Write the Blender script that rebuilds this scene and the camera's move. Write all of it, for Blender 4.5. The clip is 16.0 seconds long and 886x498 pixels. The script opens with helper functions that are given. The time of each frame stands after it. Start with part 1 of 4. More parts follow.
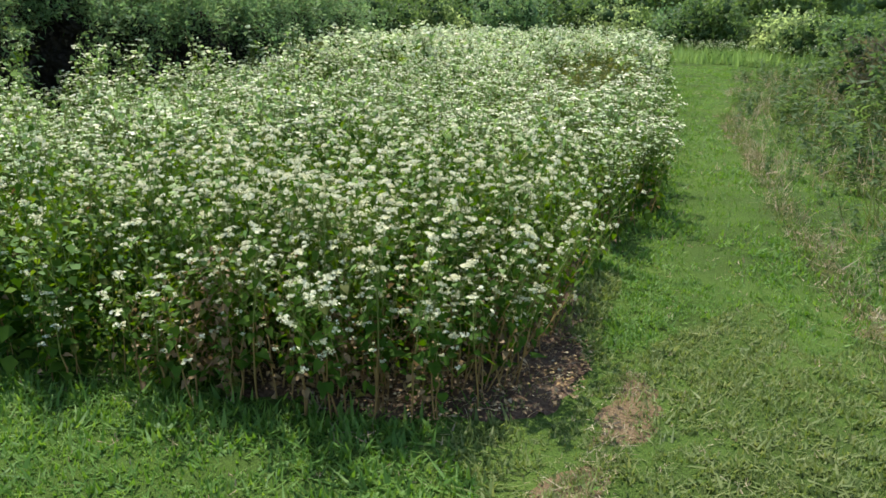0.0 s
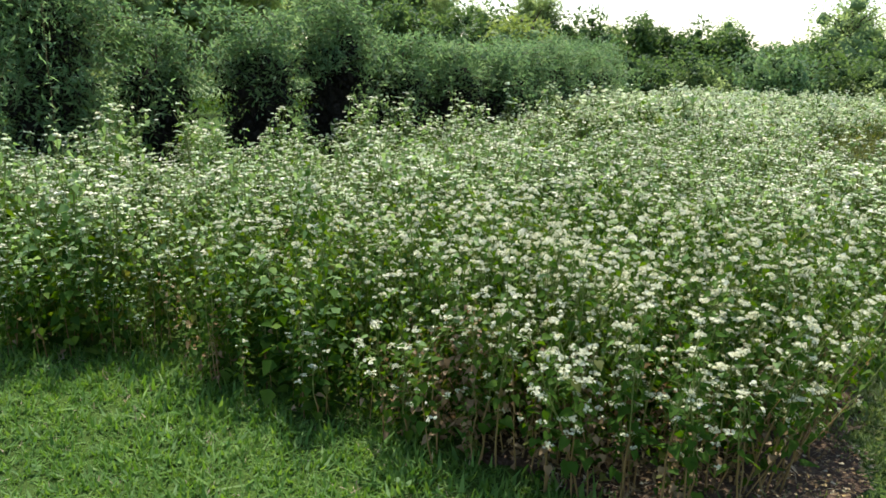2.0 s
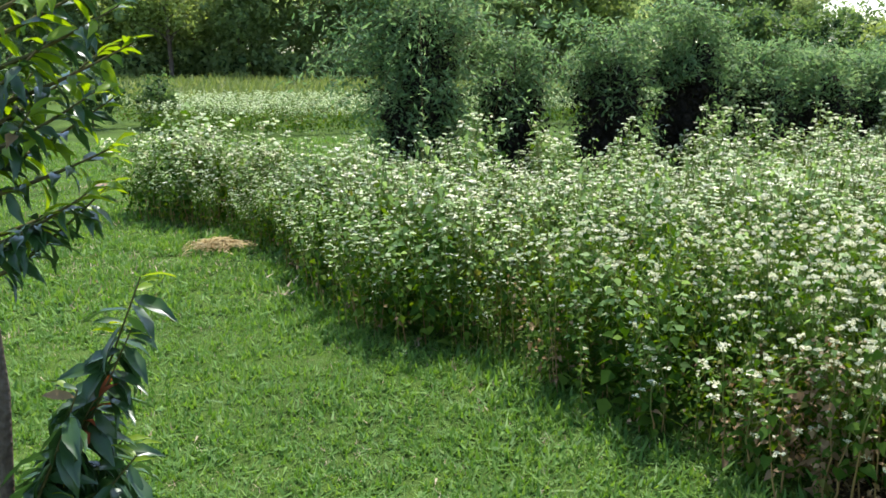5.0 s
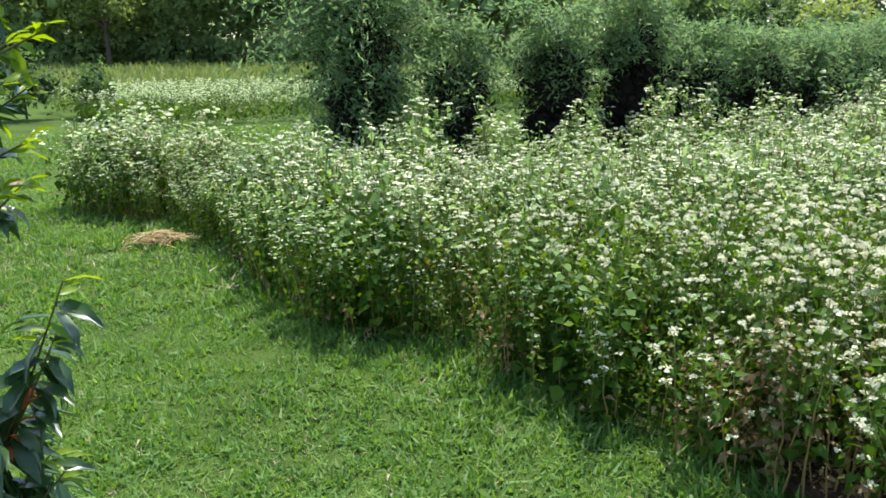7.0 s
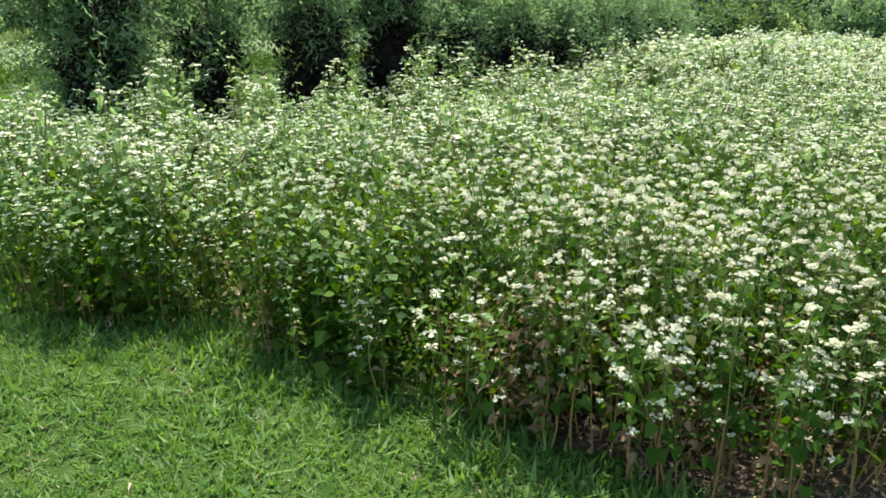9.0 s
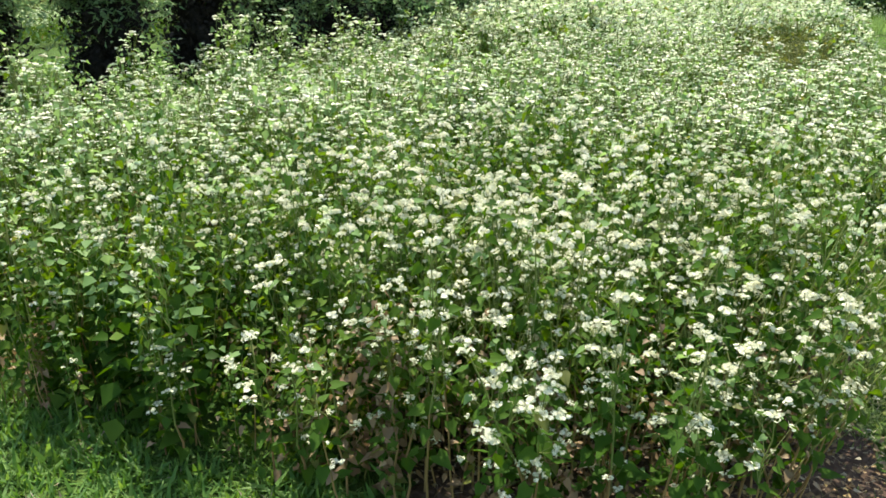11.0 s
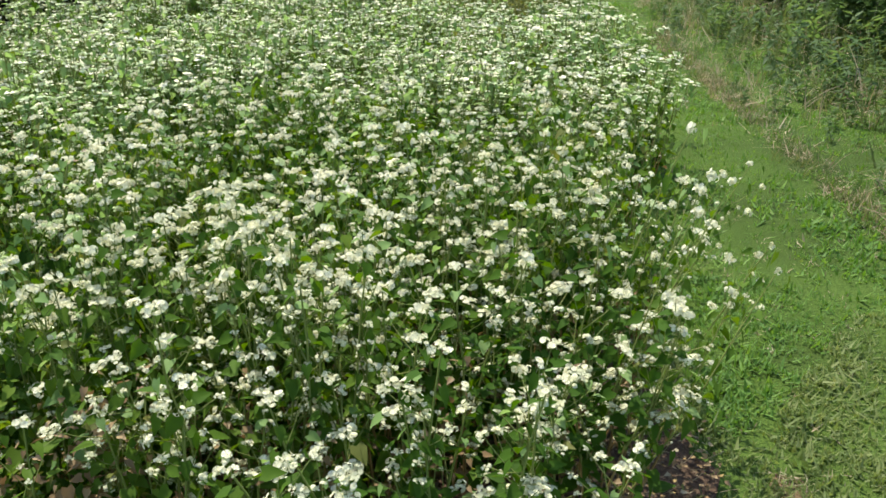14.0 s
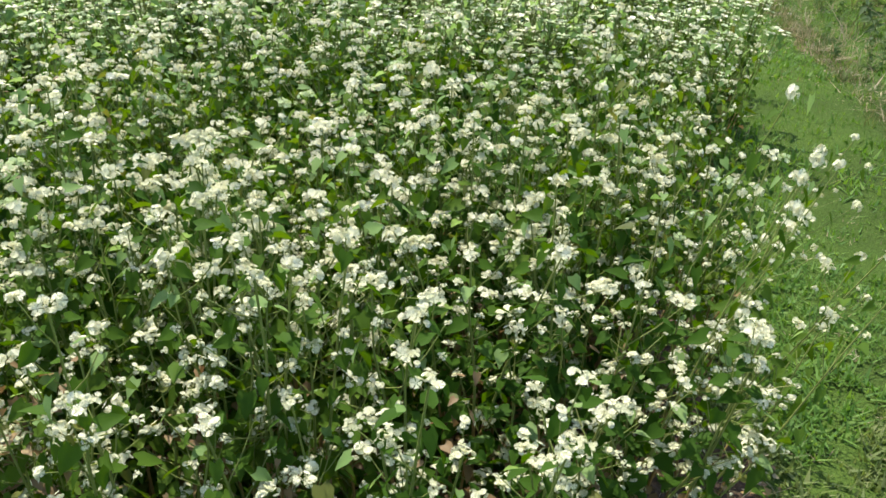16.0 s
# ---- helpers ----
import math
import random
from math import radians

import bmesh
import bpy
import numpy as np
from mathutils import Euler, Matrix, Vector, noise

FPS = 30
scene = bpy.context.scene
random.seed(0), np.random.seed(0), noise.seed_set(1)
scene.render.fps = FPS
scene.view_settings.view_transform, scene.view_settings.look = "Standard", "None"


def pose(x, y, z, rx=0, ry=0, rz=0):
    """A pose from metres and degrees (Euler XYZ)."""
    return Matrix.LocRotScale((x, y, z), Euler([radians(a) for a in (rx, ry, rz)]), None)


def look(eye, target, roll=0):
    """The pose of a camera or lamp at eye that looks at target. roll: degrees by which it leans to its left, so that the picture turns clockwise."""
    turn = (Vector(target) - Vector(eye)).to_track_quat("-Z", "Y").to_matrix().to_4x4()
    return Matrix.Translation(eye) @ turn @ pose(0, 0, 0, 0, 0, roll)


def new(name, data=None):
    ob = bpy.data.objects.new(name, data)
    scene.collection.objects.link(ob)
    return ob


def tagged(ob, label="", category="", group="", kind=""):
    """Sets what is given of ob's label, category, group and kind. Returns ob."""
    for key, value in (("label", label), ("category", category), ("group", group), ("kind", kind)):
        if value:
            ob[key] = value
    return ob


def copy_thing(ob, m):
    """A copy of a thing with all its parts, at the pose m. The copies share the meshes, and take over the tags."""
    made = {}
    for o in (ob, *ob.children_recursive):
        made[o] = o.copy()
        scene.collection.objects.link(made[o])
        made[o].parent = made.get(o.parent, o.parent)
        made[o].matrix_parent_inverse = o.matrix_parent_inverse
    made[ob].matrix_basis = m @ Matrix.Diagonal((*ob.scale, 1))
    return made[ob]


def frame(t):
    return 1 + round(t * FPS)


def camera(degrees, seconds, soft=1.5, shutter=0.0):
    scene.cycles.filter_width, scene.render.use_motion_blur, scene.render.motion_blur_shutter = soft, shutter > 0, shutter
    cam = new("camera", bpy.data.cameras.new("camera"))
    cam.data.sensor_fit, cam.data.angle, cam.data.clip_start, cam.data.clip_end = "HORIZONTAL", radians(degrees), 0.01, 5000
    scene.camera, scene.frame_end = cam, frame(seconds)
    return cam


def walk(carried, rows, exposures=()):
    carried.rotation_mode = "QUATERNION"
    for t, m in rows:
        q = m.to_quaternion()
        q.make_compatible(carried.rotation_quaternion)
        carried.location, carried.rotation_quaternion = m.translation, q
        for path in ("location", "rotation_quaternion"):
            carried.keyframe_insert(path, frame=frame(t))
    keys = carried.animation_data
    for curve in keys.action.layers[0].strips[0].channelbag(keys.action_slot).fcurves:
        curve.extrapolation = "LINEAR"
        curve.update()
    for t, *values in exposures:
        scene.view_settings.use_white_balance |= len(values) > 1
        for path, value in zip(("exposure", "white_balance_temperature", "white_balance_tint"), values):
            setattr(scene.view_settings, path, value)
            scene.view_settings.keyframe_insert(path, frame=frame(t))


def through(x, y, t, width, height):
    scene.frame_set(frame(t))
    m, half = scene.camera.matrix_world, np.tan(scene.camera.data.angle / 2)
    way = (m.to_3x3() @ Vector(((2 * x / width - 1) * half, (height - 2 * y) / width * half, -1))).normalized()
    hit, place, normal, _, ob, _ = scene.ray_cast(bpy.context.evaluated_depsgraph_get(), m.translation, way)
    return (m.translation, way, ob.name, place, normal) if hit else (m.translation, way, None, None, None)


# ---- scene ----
# A flowering buckwheat plot beside a mown path, with a vine hedge, weeds and woods behind.
cam = camera(54.7, 16.0, soft=1.6)
PATH = [
    (0, (3.048, 1.022, 1.709), (1.998, 2.627, 1.142), 0.3),
    (0.5, (2.945, 1.063, 1.730), (1.900, 2.687, 1.211), 0.2),
    (1, (2.876, 1.081, 1.716), (1.747, 2.652, 1.210), -0.1),
    (1.5, (2.871, 1.074, 1.719), (1.505, 2.454, 1.241), 1.1),
    (2, (2.866, 1.067, 1.728), (1.391, 2.339, 1.275), 1.5),
    (2.5, (2.869, 1.059, 1.732), (1.278, 2.190, 1.298), 1.1),
    (3, (2.858, 1.043, 1.738), (1.182, 2.042, 1.299), 0.9),
    (3.5, (2.849, 1.029, 1.740), (1.108, 1.913, 1.308), 0.8),
    (4, (2.846, 1.003, 1.735), (1.048, 1.765, 1.303), 1.1),
    (4.5, (2.839, 1.002, 1.735), (0.999, 1.653, 1.298), 0.8),
    (4.7, (2.848, 1.004, 1.743), (0.995, 1.612, 1.298), 0.5),
    (6.8, (2.778, 1.039, 1.738), (0.953, 1.702, 1.256), -0.0),
    (7, (2.761, 1.052, 1.741), (0.956, 1.765, 1.260), -0.2),
    (7.5, (2.726, 1.068, 1.729), (1.019, 1.983, 1.229), -0.8),
    (8, (2.712, 1.066, 1.660), (1.093, 2.142, 1.190), -0.9),
    (8.2, (2.702, 1.092, 1.654), (1.103, 2.178, 1.141), -0.9),
    (10.3, (2.234, 1.586, 1.676), (0.822, 2.885, 1.109), -0.0),
    (10.5, (2.195, 1.617, 1.675), (0.824, 2.951, 1.089), -0.2),
    (11, (2.098, 1.748, 1.658), (0.824, 3.155, 1.025), -0.3),
    (11.5, (2.020, 1.902, 1.657), (0.802, 3.355, 1.020), -0.3),
    (12, (1.926, 2.018, 1.657), (0.754, 3.497, 0.994), -0.2),
    (12.5, (1.795, 2.137, 1.652), (0.774, 3.716, 0.971), -0.9),
    (13, (1.702, 2.204, 1.641), (0.805, 3.841, 0.925), -0.4),
    (13.5, (1.686, 2.223, 1.638), (0.880, 3.900, 0.906), -0.8),
    (14, (1.703, 2.241, 1.647), (0.945, 3.935, 0.902), -1.3),
    (14.5, (1.683, 2.319, 1.637), (0.917, 3.993, 0.855), -1.5),
    (15, (1.678, 2.482, 1.609), (0.841, 4.124, 0.833), -0.5),
    (15.5, (1.649, 2.609, 1.583), (0.776, 4.219, 0.780), 1.0),
    (16, (1.591, 2.696, 1.555), (0.741, 4.280, 0.679), 0.6),
]
walk(cam, [(t, look(eye, target, roll)) for t, eye, target, roll in PATH], exposures=[(0.0, 0.99, 6450, 9), (1.5, 0.97, 6400, 10), (2.5, 0.99, 6280, 12), (3.5, 1.13, 6250, 12), (7.5, 1.30, 6290, 12), (10.5, 1.37, 6480, 10), (11.5, 1.32, 6520, 10), (12.5, 1.14, 6560, 10), (16.0, 1.07, 6560, 9)])

# ---------------------------------------------------------------- light
SUN_FROM = Vector((-0.58, 0.42, 1.35)).normalized()
world = bpy.data.worlds.new("sky")
scene.world = world
world.use_nodes = True
wn = world.node_tree.nodes
sky_tex = wn.new("ShaderNodeTexSky")
sky_tex.sky_type = 'NISHITA'
sky_tex.sun_disc = False
sky_tex.sun_elevation = math.asin(SUN_FROM.z)
sky_tex.sun_rotation = math.atan2(SUN_FROM.x, SUN_FROM.y)
sky_tex.dust_density = 1.0
wn["Background"].inputs[1].default_value = 0.15
world.node_tree.links.new(sky_tex.outputs[0], wn["Background"].inputs[0])
sun = new("sun", bpy.data.lights.new("sun", 'SUN'))
sun.data.energy = 3.8
sun.data.angle = radians(0.55)
sun.data.color = (1.0, 0.96, 0.88)
sun.matrix_world = look(SUN_FROM * 50, (0, 0, 0))

# ---------------------------------------------------------------- materials
def ramp(nt, stops):
    r = nt.nodes.new("ShaderNodeValToRGB")
    e = r.color_ramp.elements
    while len(e) < len(stops):
        e.new(0.5)
    for el, (p, c) in zip(e, stops):
        el.position, el.color = p, (*c, 1)
    return r


def leafy(name, dark, mid, light, rough=0.55, through=0.4, patch=0.8, gloss=0.2):
    """Thin foliage: colour varies leaf by leaf and in patches; some light passes through."""
    m = bpy.data.materials.new(name)
    m.use_nodes = True
    nt = m.node_tree
    p = nt.nodes["Principled BSDF"]
    geo = nt.nodes.new("ShaderNodeNewGeometry")
    noi = nt.nodes.new("ShaderNodeTexNoise")
    noi.inputs["Scale"].default_value = patch
    noi.inputs["Detail"].default_value = 3
    nt.links.new(geo.outputs["Position"], noi.inputs["Vector"])
    mix = nt.nodes.new("ShaderNodeMath")
    mix.operation = 'MULTIPLY_ADD'
    mix.inputs[1].default_value = 0.55
    nt.links.new(geo.outputs["Random Per Island"], mix.inputs[0])
    sc = nt.nodes.new("ShaderNodeMath")
    sc.operation = 'MULTIPLY_ADD'
    sc.inputs[1].default_value, sc.inputs[2].default_value = 0.9, -0.22
    nt.links.new(noi.outputs["Fac"], sc.inputs[0])
    nt.links.new(sc.outputs[0], mix.inputs[2])
    r = ramp(nt, [(0.0, dark), (0.5, mid), (1.0, light)])
    nt.links.new(mix.outputs[0], r.inputs[0])
    nt.links.new(r.outputs[0], p.inputs["Base Color"])
    p.inputs["Roughness"].default_value = rough
    p.inputs["Specular IOR Level"].default_value = gloss
    if through > 0:
        tr = nt.nodes.new("ShaderNodeBsdfTranslucent")
        hs = nt.nodes.new("ShaderNodeHueSaturation")
        hs.inputs["Hue"].default_value = 0.485
        hs.inputs["Saturation"].default_value = 1.15
        hs.inputs["Value"].default_value = 1.5
        nt.links.new(r.outputs[0], hs.inputs["Color"])
        nt.links.new(hs.outputs[0], tr.inputs["Color"])
        ms = nt.nodes.new("ShaderNodeMixShader")
        ms.inputs[0].default_value = through
        nt.links.new(p.outputs[0], ms.inputs[1])
        nt.links.new(tr.outputs[0], ms.inputs[2])
        nt.links.new(ms.outputs[0], nt.nodes["Material Output"].inputs["Surface"])
    return m


def earthy(name, cols, scale=1.5, fine=40.0, bump=0.6, rough=0.95):
    """Soil, bark and thatch: two scales of noise and a rough relief."""
    m = bpy.data.materials.new(name)
    m.use_nodes = True
    nt = m.node_tree
    p = nt.nodes["Principled BSDF"]
    geo = nt.nodes.new("ShaderNodeNewGeometry")
    a, b = nt.nodes.new("ShaderNodeTexNoise"), nt.nodes.new("ShaderNodeTexNoise")
    a.inputs["Scale"].default_value, b.inputs["Scale"].default_value = scale, fine
    a.inputs["Detail"].default_value = b.inputs["Detail"].default_value = 6
    nt.links.new(geo.outputs["Position"], a.inputs["Vector"])
    nt.links.new(geo.outputs["Position"], b.inputs["Vector"])
    mx = nt.nodes.new("ShaderNodeMath")
    mx.operation = 'MULTIPLY_ADD'
    mx.inputs[1].default_value = 0.55
    hf = nt.nodes.new("ShaderNodeMath")
    hf.operation = 'MULTIPLY'
    hf.inputs[1].default_value = 0.45
    nt.links.new(b.outputs["Fac"], hf.inputs[0])
    nt.links.new(a.outputs["Fac"], mx.inputs[0])
    nt.links.new(hf.outputs[0], mx.inputs[2])
    n = len(cols)
    r = ramp(nt, [(0.3 + 0.4 * i / (n - 1), c) for i, c in enumerate(cols)])
    nt.links.new(mx.outputs[0], r.inputs[0])
    nt.links.new(r.outputs[0], p.inputs["Base Color"])
    bp = nt.nodes.new("ShaderNodeBump")
    bp.inputs["Strength"].default_value = bump
    bp.inputs["Distance"].default_value = 0.02
    nt.links.new(b.outputs["Fac"], bp.inputs["Height"])
    nt.links.new(bp.outputs[0], p.inputs["Normal"])
    p.inputs["Roughness"].default_value = rough
    p.inputs["Specular IOR Level"].default_value = 0.05
    return m


M_LEAF = leafy("buckwheat leaf", (0.013, 0.038, 0.006), (0.048, 0.103, 0.013), (0.160, 0.232, 0.034), patch=1.4, through=0.38, gloss=0.04, rough=0.55)
M_DRYLEAF = leafy("withered leaf", (0.12, 0.073, 0.032), (0.22, 0.145, 0.066), (0.36, 0.26, 0.135), through=0.2)
M_STEMUP = leafy("green stem", (0.10, 0.14, 0.030), (0.165, 0.20, 0.045), (0.25, 0.25, 0.075), through=0.0)
M_STEMLOW = leafy("reddish stem", (0.14, 0.075, 0.026), (0.25, 0.155, 0.055), (0.35, 0.26, 0.09), through=0.0)
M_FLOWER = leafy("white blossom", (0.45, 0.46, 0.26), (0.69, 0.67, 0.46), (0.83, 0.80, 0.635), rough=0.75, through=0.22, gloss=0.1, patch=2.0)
M_FADED = leafy("faded blossom", (0.38, 0.46, 0.22), (0.51, 0.58, 0.33), (0.66, 0.69, 0.48), rough=0.8, through=0.3, gloss=0.1)
M_YOUNG = leafy("young pale leaf", (0.11, 0.20, 0.058), (0.185, 0.285, 0.092), (0.27, 0.365, 0.145), through=0.45, gloss=0.06)
M_YELLOWLEAF = leafy("yellowing leaf", (0.06, 0.082, 0.018), (0.12, 0.138, 0.028), (0.22, 0.215, 0.048))
M_GRASS = leafy("mown grass", (0.045, 0.110, 0.020), (0.104, 0.205, 0.036), (0.200, 0.30, 0.068), patch=5.0, through=0.4)
M_PATHGRASS = leafy("path grass", (0.075, 0.118, 0.028), (0.138, 0.185, 0.05), (0.26, 0.28, 0.11), patch=4.0, through=0.4)
M_DRYGRASS = leafy("dry grass", (0.22, 0.175, 0.095), (0.33, 0.275, 0.16), (0.46, 0.40, 0.26), through=0.25)
M_TALLGRASS = leafy("tall weedy grass", (0.048, 0.074, 0.022), (0.09, 0.122, 0.036), (0.175, 0.19, 0.075), patch=0.7)
M_VINE = leafy("vine leaf", (0.055, 0.120, 0.046), (0.130, 0.212, 0.086), (0.225, 0.30, 0.135), patch=1.5, through=0.52)
M_SHRUB = leafy("shrub leaf", (0.045, 0.088, 0.026), (0.078, 0.132, 0.040), (0.13, 0.19, 0.06), patch=0.45, through=0.48)
M_BRAMBLE = leafy("bramble leaf", (0.06, 0.07, 0.03), (0.10, 0.10, 0.045), (0.15, 0.12, 0.07), patch=0.9)
M_TREE = leafy("tree leaf", (0.115, 0.172, 0.07), (0.215, 0.285, 0.112), (0.32, 0.385, 0.165), patch=0.25, through=0.66)
M_TREELIGHT = leafy("pale tree leaf", (0.125, 0.18, 0.045), (0.20, 0.262, 0.068), (0.285, 0.34, 0.105), patch=0.3)
M_PEACH = leafy("glossy fruit leaf", (0.02, 0.05, 0.014), (0.032, 0.075, 0.02), (0.05, 0.10, 0.028), rough=0.33, gloss=0.55, through=0.25)
M_PEACHNEW = leafy("young fruit leaf", (0.12, 0.20, 0.02), (0.17, 0.26, 0.025), (0.22, 0.30, 0.04), rough=0.35, through=0.5)
M_REDLEAF = leafy("reddened leaf", (0.20, 0.05, 0.02), (0.32, 0.09, 0.035), (0.42, 0.16, 0.05), rough=0.5, through=0.35)
M_BARK = earthy("bark", [(0.05, 0.035, 0.025), (0.10, 0.075, 0.055), (0.16, 0.13, 0.10)], 4, 60)
# near-black colour that paints the shade under the vine crowns
M_VINESHADE = earthy("vine foot shade", [(0.012, 0.012, 0.009), (0.025, 0.022, 0.016), (0.05, 0.042, 0.03)], 12, 90, 1.0)
# dark green that puts the inner shadow of the bushes into colour
M_BUSHSHADE = earthy("bush inner shade", [(0.03, 0.05, 0.018), (0.05, 0.08, 0.028), (0.07, 0.11, 0.036)], 3, 40, 1.0)
M_CANOPY = earthy("inner canopy", [(0.09, 0.135, 0.055), (0.16, 0.225, 0.09), (0.23, 0.30, 0.13)], 0.8, 9, 1.0)
M_TWIG = earthy("green-brown twig", [(0.06, 0.06, 0.02), (0.10, 0.09, 0.035), (0.15, 0.11, 0.05)], 8, 90, 0.3)
M_SOIL = earthy("dark soil", [(0.05, 0.032, 0.021), (0.09, 0.059, 0.038), (0.165, 0.114, 0.074)], 2.5, 50, 0.9)
M_EARTH = earthy("bare worn earth", [(0.095, 0.066, 0.034), (0.145, 0.10, 0.054), (0.21, 0.15, 0.088)], 5, 70, 0.9)
M_RIM = earthy("thin dry turf", [(0.06, 0.062, 0.024), (0.105, 0.092, 0.038), (0.165, 0.13, 0.062)], 3, 60, 0.8)
M_TURF = earthy("turf", [(0.03, 0.045, 0.012), (0.048, 0.075, 0.017), (0.062, 0.105, 0.02), (0.08, 0.125, 0.024), (0.13, 0.14, 0.05)], 0.9, 90, 1.0)
M_STRAW = leafy("straw", (0.34, 0.25, 0.10), (0.52, 0.40, 0.18), (0.68, 0.55, 0.30), through=0.15, patch=6)

# ---------------------------------------------------------------- mesh helpers
RNG = np.random.default_rng(7)


def make_mesh(name, V, F, mats, mi=None):
    me = bpy.data.meshes.new(name)
    V, F = np.asarray(V, np.float32), np.asarray(F, np.int32)
    me.vertices.add(len(V))
    me.vertices.foreach_set("co", V.ravel())
    me.loops.add(len(F) * 3)
    me.loops.foreach_set("vertex_index", F.ravel())
    me.polygons.add(len(F))
    me.polygons.foreach_set("loop_start", np.arange(0, len(F) * 3, 3, dtype=np.int32))
    for m in mats:
        me.materials.append(m)
    if mi is not None:
        me.polygons.foreach_set("material_index", np.asarray(mi, np.int32))
    me.update(calc_edges=True)
    return me


class Bag:
    """Collects triangles with a material number each."""
    def __init__(self):
        self.v, self.f, self.m, self.n = [], [], [], 0

    def add(self, V, F, m=0):
        V, F = np.asarray(V, float), np.asarray(F, int)
        self.v.append(V)
        self.f.append(F + self.n)
        self.m.append(np.full(len(F), m) if np.isscalar(m) else np.asarray(m))
        self.n += len(V)

    def done(self):
        return np.concatenate(self.v), np.concatenate(self.f), np.concatenate(self.m)

    def mesh(self, name, mats):
        V, F, m = self.done()
        return make_mesh(name, V, F, mats, m)


def part(name, me, parent, label=""):
    ob = new(name, me)
    ob.parent = parent
    return tagged(ob, label) if label else ob


def thing(name, label, category, group="", kind="", at=(0, 0, 0), me=None):
    ob = new(name, me)
    ob.location = at
    return tagged(ob, label, category, group, kind)


def rot_z(a):
    c, s, o, i = np.cos(a), np.sin(a), np.zeros_like(a), np.ones_like(a)
    return np.stack([np.stack([c, -s, o], -1), np.stack([s, c, o], -1), np.stack([o, o, i], -1)], -2)


def rot_axis(axis, a):
    """Rodrigues turns for rows of unit axes."""
    axis = np.asarray(axis, float)
    K = np.zeros((len(axis), 3, 3))
    K[:, 0, 1], K[:, 0, 2], K[:, 1, 0] = -axis[:, 2], axis[:, 1], axis[:, 2]
    K[:, 1, 2], K[:, 2, 0], K[:, 2, 1] = -axis[:, 0], -axis[:, 1], axis[:, 0]
    a = np.asarray(a)[:, None, None]
    return np.eye(3) + np.sin(a) * K + (1 - np.cos(a)) * (K @ K)


def strew(bag, templates, P, R, S):
    """Copies of the templates (V, F, m) at places P with turns R and sizes S (one or three numbers each)."""
    P, S = np.asarray(P, float), np.asarray(S, float)
    S = S[:, None] * np.ones(3) if S.ndim == 1 else S
    pick = RNG.integers(0, len(templates), len(P))
    for k, (V, F, m) in enumerate(templates):
        i = np.nonzero(pick == k)[0]
        if not len(i):
            continue
        W = np.einsum('nij,nvj->nvi', R[i], V[None] * S[i][:, None]) + P[i][:, None]
        G = F[None] + (np.arange(len(i)) * len(V))[:, None, None]
        bag.add(W.reshape(-1, 3), G.reshape(-1, 3), np.tile(m, len(i)))


def turned(n, lean=0.12):
    """Upright turns with a random heading and a little lean."""
    yaw = RNG.uniform(0, 2 * np.pi, n)
    ax = RNG.uniform(0, 2 * np.pi, n)
    return rot_axis(np.stack([np.cos(ax), np.sin(ax), 0 * ax], -1), np.abs(RNG.normal(0, lean, n))) @ rot_z(yaw)


def any_turn(n):
    a = RNG.normal(size=(n, 3))
    a /= np.linalg.norm(a, axis=1)[:, None]
    return rot_axis(a, RNG.uniform(0, np.pi, n))


def tube(points, radii, sides=3):
    """A tapered tube along points; the last point closes it."""
    P = np.asarray(points, float)
    n, V = len(P), []
    d = np.gradient(P, axis=0)
    d /= np.linalg.norm(d, axis=1)[:, None] + 1e-9
    ref = np.array([0.3, 0.9, 0.1])
    for k in range(n):
        u = np.cross(d[k], ref)
        u /= np.linalg.norm(u) + 1e-9
        w = np.cross(d[k], u)
        for j in range(sides):
            a = 2 * math.pi * j / sides
            V.append(P[k] + radii[k] * (math.cos(a) * u + math.sin(a) * w))
    F = []
    for k in range(n - 1):
        for j in range(sides):
            a, b = k * sides + j, k * sides + (j + 1) % sides
            F += [(a, b, b + sides), (a, b + sides, a + sides)]
    return np.array(V), np.array(F)


# single leaves, about 1 long, lying along +x with the base at the origin
HEART = (np.array([(0, 0, 0), (-0.14, 0.26, 0.05), (-0.14, -0.26, 0.05), (0.22, 0.36, 0.08), (0.22, -0.36, 0.08), (0.36, 0, -0.03),
                   (0.62, 0.19, 0.0), (0.62, -0.19, 0.0), (1.0, 0, -0.16)]),
         np.array([(0, 5, 1), (1, 5, 3), (0, 2, 5), (2, 4, 5), (3, 5, 6), (4, 7, 5), (6, 5, 8), (7, 8, 5)]))
HEART_MID = (np.array([(0, 0, 0), (0.25, 0.38, 0.09), (0.25, -0.38, 0.09), (1, 0, -0.14)]), np.array([(0, 3, 1), (0, 2, 3)]))
LANCE = (np.array([(0, 0, 0), (0.2, 0.13, 0.03), (0.2, -0.13, 0.03), (0.25, 0, 0), (0.55, 0.17, 0.02), (0.55, -0.17, 0.02), (0.6, 0, -0.03),
                   (0.85, 0.06, -0.08), (0.85, -0.06, -0.08), (1, 0, -0.18)]),
         np.array([(0, 3, 1), (0, 2, 3), (1, 3, 4), (3, 6, 4), (2, 5, 3), (3, 5, 6), (4, 6, 7), (5, 8, 6), (6, 9, 7), (6, 8, 9)]))
QUADLEAF = (np.array([(0, 0, 0), (0.4, 0.2, 0.05), (0.4, -0.2, 0.05), (1, 0, -0.1)]), np.array([(0, 3, 1), (0, 2, 3)]))
